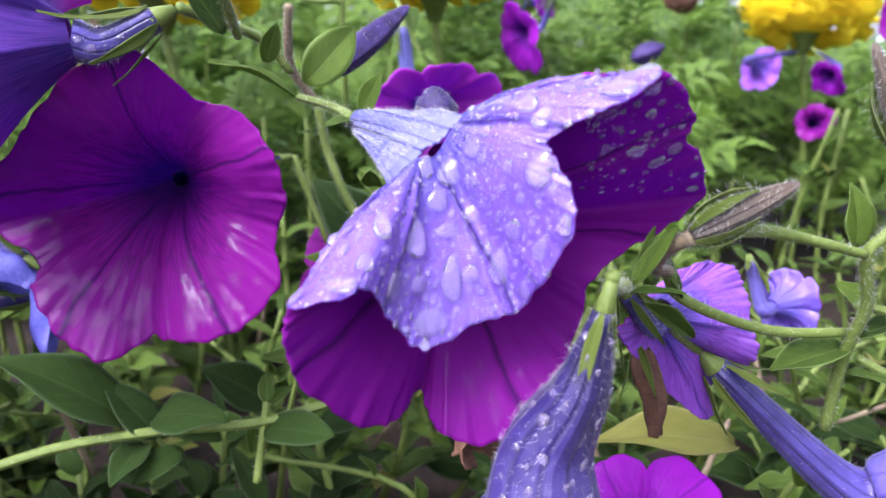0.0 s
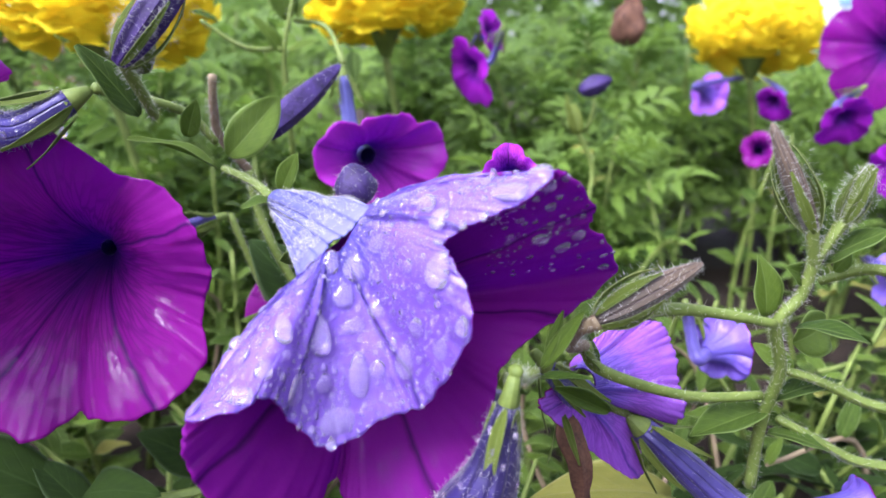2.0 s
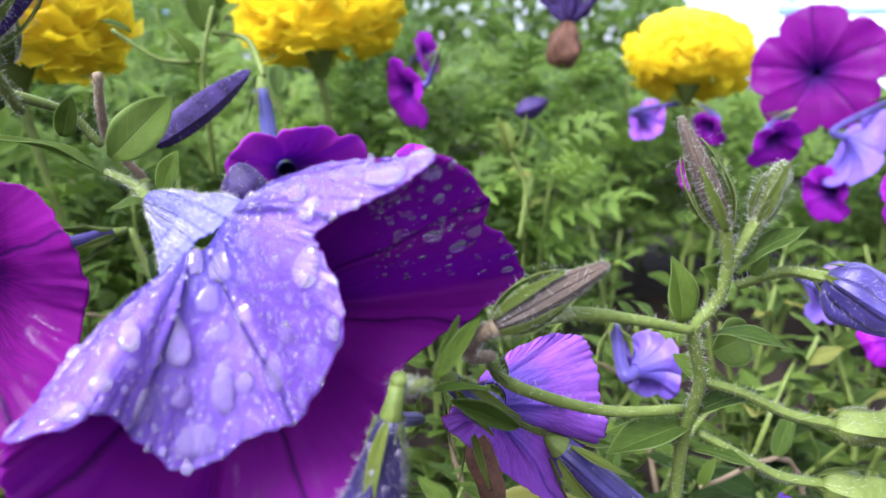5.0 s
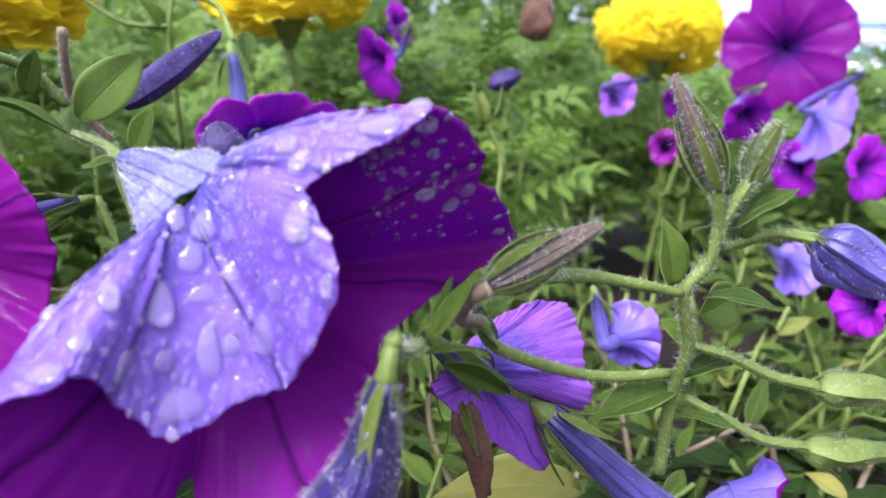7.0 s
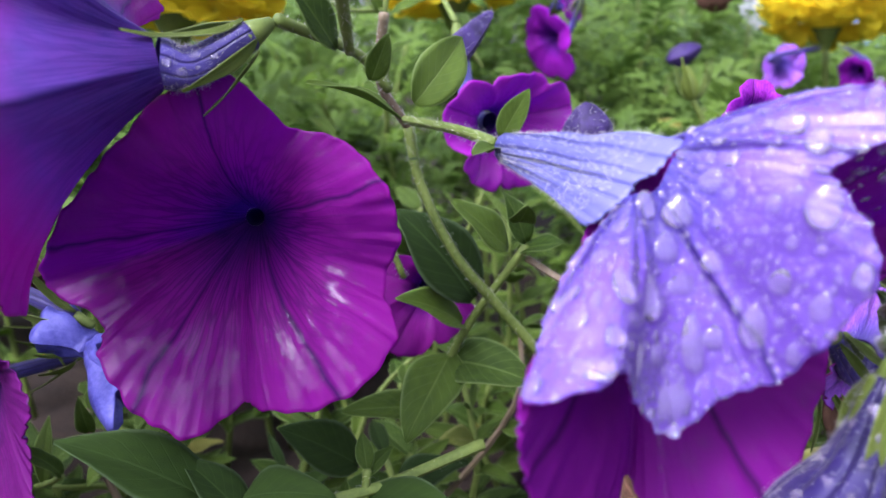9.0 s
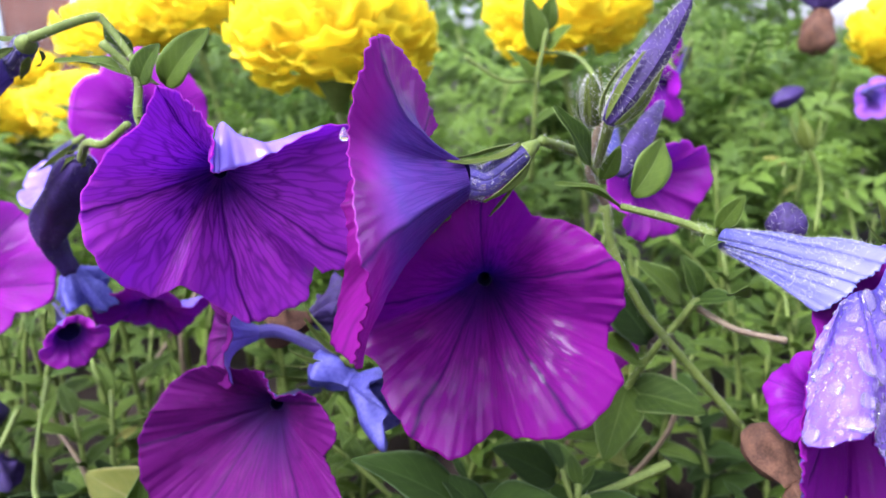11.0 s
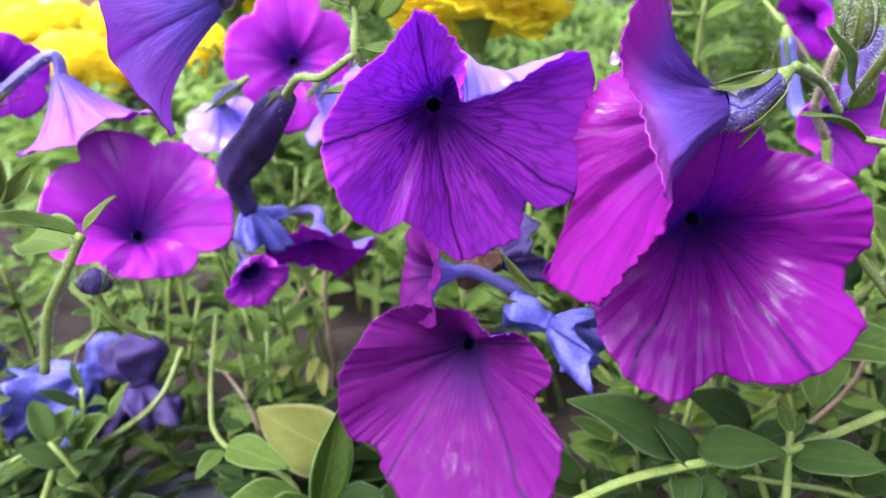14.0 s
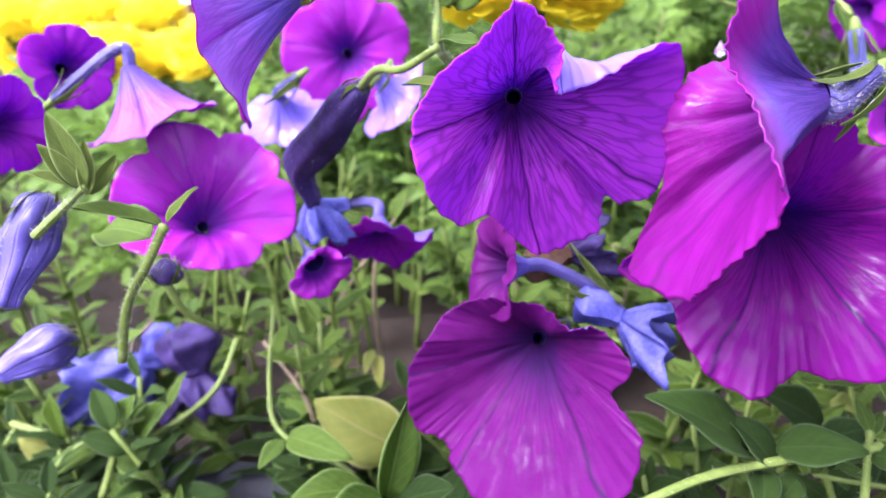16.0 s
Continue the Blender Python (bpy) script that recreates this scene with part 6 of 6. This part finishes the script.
def hanging_drop(at, r, label):
    c = np.array([np.array(at) + np.array((0, 0, z)) * r for z in (1.6, 0.9, 0.2, -0.4, -0.9)])
    v, f, uv = sweep(c, np.array([0.15, 0.5, 0.95, 0.9, 0.35]) * r, 14)
    ob = new("water_drop", mesh_of("water_drop", v - np.array(at), f, [WATER]))
    ob.location = at
    tagged(ob, label, "water drop", "hanging drops")


hanging_drop((-0.0722, 0.1799, 0.2000), 0.0011, "bright water drop hanging from a sepal tip")
hanging_drop((-0.1042, 0.1425, 0.2168), 0.0012, "bright water drop on the edge of a petal")
hanging_drop((-0.0029, 0.1088, 0.1546), 0.0010, "water drop hanging from the tip of the folded petal")

# ---- marigolds ----
marigold((-0.1459, 0.3920, 0.2487), 0.050, (-8, 6), 200, 1)
marigold((-0.0057, 0.5001, 0.2597), 0.050, (-6, -4), 180, 2)
marigold((0.2765, 0.5714, 0.2360), 0.045, (-18, 14), 220, 3)
marigold((-0.3658, 0.6178, 0.2736), 0.045, (0, 0), 150, 4)
marigold((-0.2923, 0.6071, 0.2932), 0.046, (5, 0), 150, 5)
marigold((-0.4916, 0.7806, 0.2158), 0.050, (0, 0), 130, 6)
for k, at in enumerate((
    (-0.8703, 0.9541, 0.2684),
    (-0.8719, 0.9904, 0.2168),
    (-0.8017, 0.9841, 0.2630),
    (-0.7058, 0.9110, 0.2211),
    (-0.7253, 1.0812, 0.2643),
    (-0.6786, 0.9400, 0.1992),
    (-0.6504, 0.9680, 0.2069),
    (-0.5770, 0.9242, 0.2007),
    (-0.9316, 1.0427, 0.2429),
    (-0.8716, 1.1697, 0.2793),
    (-0.9796, 1.2119, 0.2967),
    (-1.0084, 1.0342, 0.2528),
    (-1.1425, 1.1305, 0.2863),
)):
    marigold(at, 0.046, (0, 0), 110, 20 + k, label="yellow marigold head in a row along the bed", near=False)


# ---- leafy filling of the bed ----
def shoot(at, tall, seed, tone="green", lean=(0, 0), n=10, size=0.028):
    """A petunia shoot: a stem with pairs of leaves, larger below."""
    rng = np.random.default_rng(seed)
    top = thing("petunia_shoot", at, "leafy green petunia shoot growing from the soil" if tone == "green" else "leafy petunia shoot low in the bed, leaves coloured darker as if shaded", "plant", "petunia shoots")
    a = np.array(at)
    tip = a + np.array((lean[0], lean[1], tall))
    mid = (a + tip) / 2 + np.array((rng.uniform(-0.012, 0.012), rng.uniform(-0.012, 0.012), 0))
    c = bezier([a, mid, tip], 9)
    v, f, uv = sweep(c, np.linspace(0.0019, 0.0011, 9), 6, seed=seed)
    part("stem", v, f, [STEM], top, "", uv)
    for i in range(n):
        q = 0.25 + 0.75 * i / (n - 1)
        p = c[min(8, int(q * 8))]
        ang = i * 2.4 + rng.uniform(-0.5, 0.5)
        ln = size * (1.25 - 0.55 * q) * rng.uniform(0.75, 1.25)
        d = np.array((math.cos(ang), math.sin(ang), 0.25 + 0.6 * q * rng.random()))
        t = p + d / np.linalg.norm(d) * ln
        tn = "yellow" if rng.random() < 0.02 else tone
        leaf(top, p, t, int(rng.integers(5)), tn, up=(0, -0.35, 1), roll=rng.uniform(-30, 30), wide=rng.uniform(0.6, 0.95))
    return top


def fern_plant(at, tall, seed, n=16, size=0.07, far=False):
    rng = np.random.default_rng(seed)
    top = thing("marigold_plant", at, "feathery dark green marigold foliage behind the petunias", "plant", "marigold plants")
    a = np.array(at)
    c = bezier([a, a + np.array((rng.uniform(-0.02, 0.02), 0, tall * 0.5)), a + np.array((rng.uniform(-0.03, 0.03), rng.uniform(-0.03, 0.03), tall))], 9)
    v, f, uv = sweep(c, np.linspace(0.003, 0.0015, 9), 6, seed=seed)
    part("stem", v, f, [STEM], top, "", uv)
    jv, jf, juv = [], [], []
    for i in range(n):
        q = 0.3 + 0.7 * i / (n - 1)
        p = c[min(8, int(q * 8))]
        ang = i * 2.4 + rng.uniform(-0.4, 0.4)
        d = np.array((math.cos(ang), math.sin(ang), 0.2 + 0.8 * q * rng.random()))
        t = p + d / np.linalg.norm(d) * size * rng.uniform(0.7, 1.2)
        me = FERN[int(rng.integers(4))]
        mm = along(p, t, (0, -0.4, 1), rng.uniform(-30, 30))
        if not far:
            part_mesh("leaf", me, top, "", mm)
            continue
        e = len(jv)
        jv += [tuple(mm @ w.co) for w in me.vertices]
        jf += [tuple(w + e for w in g.vertices) for g in me.polygons]
        flat = [(0.0, 0.0)] * len(me.vertices)
        for lp, u in zip(me.loops, me.uv_layers[0].data):
            flat[lp.vertex_index] = tuple(u.uv)
        juv += flat
    if far:
        tagged(part("foliage", jv, jf, [LEAF_FERN], top, "", juv), kind="stuff")
    return top


def trailing(a, b, seed):
    """A thin trailing stem that arches over the bed and carries a few small leaves."""
    rng = np.random.default_rng(seed)
    top = thing("petunia_trailer", a, "thin trailing petunia stem with sparse small leaves", "plant", "petunia trailers")
    a, b = np.array(a), np.array(b)
    mid = (a + b) / 2 + np.array((rng.uniform(-0.02, 0.02), rng.uniform(-0.02, 0.02), rng.uniform(0.01, 0.03)))
    c = bezier([a, mid, b], 12)
    v, f, uv = sweep(c, np.linspace(0.0014, 0.0008, 12), 6, seed=seed)
    part("stem", v, f, [STEM if seed % 3 else STEM_RED], top, "", uv)
    for i in range(5):
        p = c[3 + i * 2]
        d = rng.normal(0, 1, 3) + np.array((0, 0, 0.6))
        leaf(top, p, p + d / np.linalg.norm(d) * rng.uniform(0.010, 0.020), int(rng.integers(5)), "green", up=(0, -0.35, 1), wide=0.75)


rng = np.random.default_rng(42)
k = 0
for row, (y0, lo, hi, count) in enumerate(((0.215, 0.035, 0.065, 34), (0.255, 0.05, 0.085, 50), (0.30, 0.065, 0.105, 62), (0.36, 0.09, 0.14, 60), (0.43, 0.12, 0.18, 40))):
    for i in range(count):
        x = -0.62 + (1.10 + 0.1 * row) * (i + rng.uniform(0, 1)) / count
        y = y0 + rng.uniform(-0.035, 0.035)
        tall = rng.uniform(lo, hi) * (0.85 if x > 0.02 and row < 2 else 1.0)
        k += 1
        # the two front rows get the leaf colour with shade painted in
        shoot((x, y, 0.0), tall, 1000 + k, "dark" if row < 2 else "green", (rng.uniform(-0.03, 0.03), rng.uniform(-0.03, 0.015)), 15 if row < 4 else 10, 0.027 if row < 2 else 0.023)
for i in range(44):
    shoot((rng.uniform(-0.85, -0.28), rng.uniform(0.44, 0.72), 0.0), rng.uniform(0.10, 0.15), 2000 + i, "green", (rng.uniform(-0.03, 0.03), rng.uniform(-0.03, 0.01)), 9, 0.026)
for i in range(110):
    x = -0.40 + 1.15 * rng.random()
    y = rng.uniform(0.42, 0.95)
    fern_plant((x, y, 0.0), (rng.uniform(0.13, 0.17) if y < 0.55 else rng.uniform(0.16, 0.21)) + 0.24 * (y - 0.42) * (1 if x < 0.28 else 0.1), 3000 + i, 26, 0.062, y > 0.52)
for i in range(70):
    x = -1.7 + 1.4 * rng.random()
    fern_plant((x, rng.uniform(0.5, 1.6), 0.0), rng.uniform(0.13, 0.17), 3100 + i, 18, 0.08, True)
for i in range(46):
    x, y = rng.uniform(-0.42, 0.24), rng.uniform(0.20, 0.38)
    z = 0.04 + 0.28 * (y - 0.18)
    trailing((x, y, max(0.0, z - 0.05)), (x + rng.uniform(-0.07, 0.07), y + rng.uniform(-0.04, 0.03), z + rng.uniform(0.015, 0.05)), 5000 + i)


# ---- far things beyond the bed ----
def box(verts, faces, x0, y0, z0, x1, y1, z1):
    e = len(verts)
    verts += [(x0, y0, z0), (x1, y0, z0), (x1, y1, z0), (x0, y1, z0), (x0, y0, z1), (x1, y0, z1), (x1, y1, z1), (x0, y1, z1)]
    faces += [tuple(e + q for q in f) for f in ((0, 3, 2, 1), (4, 5, 6, 7), (0, 1, 5, 4), (1, 2, 6, 5), (2, 3, 7, 6), (3, 0, 4, 7))]


def brick_house():
    top = thing("brick_building", (-9.0, 14.0, 0.0), "red brick building with white-framed windows beyond the flower bed", "building")
    verts, faces = [], []
    box(verts, faces, -16, 14, 0, -3, 18, 6)
    part("wall", verts, faces, [BRICK], top)
    verts, faces = [], []
    for i in range(90):
        box(verts, faces, -16.0, 13.992, 0.065 * i, -3.0, 14.0, 0.065 * i + 0.011)
    tagged(part("mortar", verts, faces, [MORTAR], top), kind="stuff")
    for wx in (-15.0, -12.4, -9.8, -7.2, -4.6):
        for wz in (0.9, 3.6):
            v, f = [], []
            box(v, f, wx, 13.93, wz, wx + 1.2, 13.985, wz + 0.08)
            box(v, f, wx, 13.93, wz + 1.5, wx + 1.2, 13.985, wz + 1.58)
            box(v, f, wx, 13.93, wz, wx + 0.08, 13.985, wz + 1.58)
            box(v, f, wx + 1.12, 13.93, wz, wx + 1.2, 13.985, wz + 1.58)
            box(v, f, wx + 0.57, 13.93, wz, wx + 0.63, 13.985, wz + 1.58)
            win = part("window", v, f, [PAINT], top, "white window frame")
            v, f = [], []
            box(v, f, wx + 0.08, 13.95, wz + 0.08, wx + 1.12, 13.97, wz + 1.5)
            part("pane", v, f, [PAINT_BLUE], win)


def slat_wall():
    top = thing("slatted_fence", (3.8, 3.6, 0.0), "pale blue and white slatted fence beyond the flower bed", "fence")
    for i in range(14):
        v, f = [], []
        z = 0.03 + 0.075 * i
        box(v, f, 2.1, 3.60, z, 5.6, 3.62, z + 0.05)
        part("slat", v, f, [PAINT if i % 2 else PAINT_BLUE], top)
    for x in (2.15, 3.3, 4.4, 5.5):
        v, f = [], []
        box(v, f, x, 3.622, 0.0, x + 0.05, 3.68, 1.12)
        part("post", v, f, [PAINT], top)


def planter_edging():
    """A dark rounded kerb of the bed, half sunk in the soil."""
    v, fc, uv = sweep(bezier([(-0.52, 0.31, 0.006), (-0.36, 0.285, 0.008), (-0.20, 0.27, 0.006)], 24), np.full(24, 0.017), 14, lump=0.04, seed=3)
    ob = new("bed_edging", mesh_of("bed_edging", v, fc, [DARK_FOAM], uv))
    tagged(ob, "dark slate-grey edging half sunk in the soil", "garden edging")


planter_edging()
brick_house()
slat_wall()


def hedge():
    """A clipped green hedge that closes the view behind the bed."""
    rng = np.random.default_rng(8)
    verts, faces = [], []
    for i in range(14000):
        x = rng.uniform(-6.0, 7.0) if i % 4 == 0 else rng.uniform(-2.3, 2.3)
        z = rng.uniform(0.0, 0.34) if abs(x) > 2.3 else rng.uniform(0.0, 1.05 + 0.12 * noise.noise((2.0 * x, 0.5, 0)))
        y = 5.2 + rng.uniform(-0.25, 0.25) + 0.15 * noise.noise((x, 0, z * 2))
        a = Vector(rng.normal(0, 1, 3)).normalized()
        b = a.cross(Vector(rng.normal(0, 1, 3))).normalized()
        s = rng.uniform(0.03, 0.06)
        p = Vector((x, y, z))
        e = len(verts)
        verts += [tuple(p - a * s), tuple(p + b * s * 0.5 + a * 0.1 * s), tuple(p + a * s), tuple(p - b * s * 0.5 + a * 0.1 * s)]
        faces.append((e, e + 1, e + 2, e + 3))
    ob = new("hedge", mesh_of("hedge", verts, faces, [LEAF_FERN], [(0.3, 0.5)] * len(verts)))
    tagged(ob, "low green hedge far behind the flower bed", "hedge", kind="stuff")


hedge()
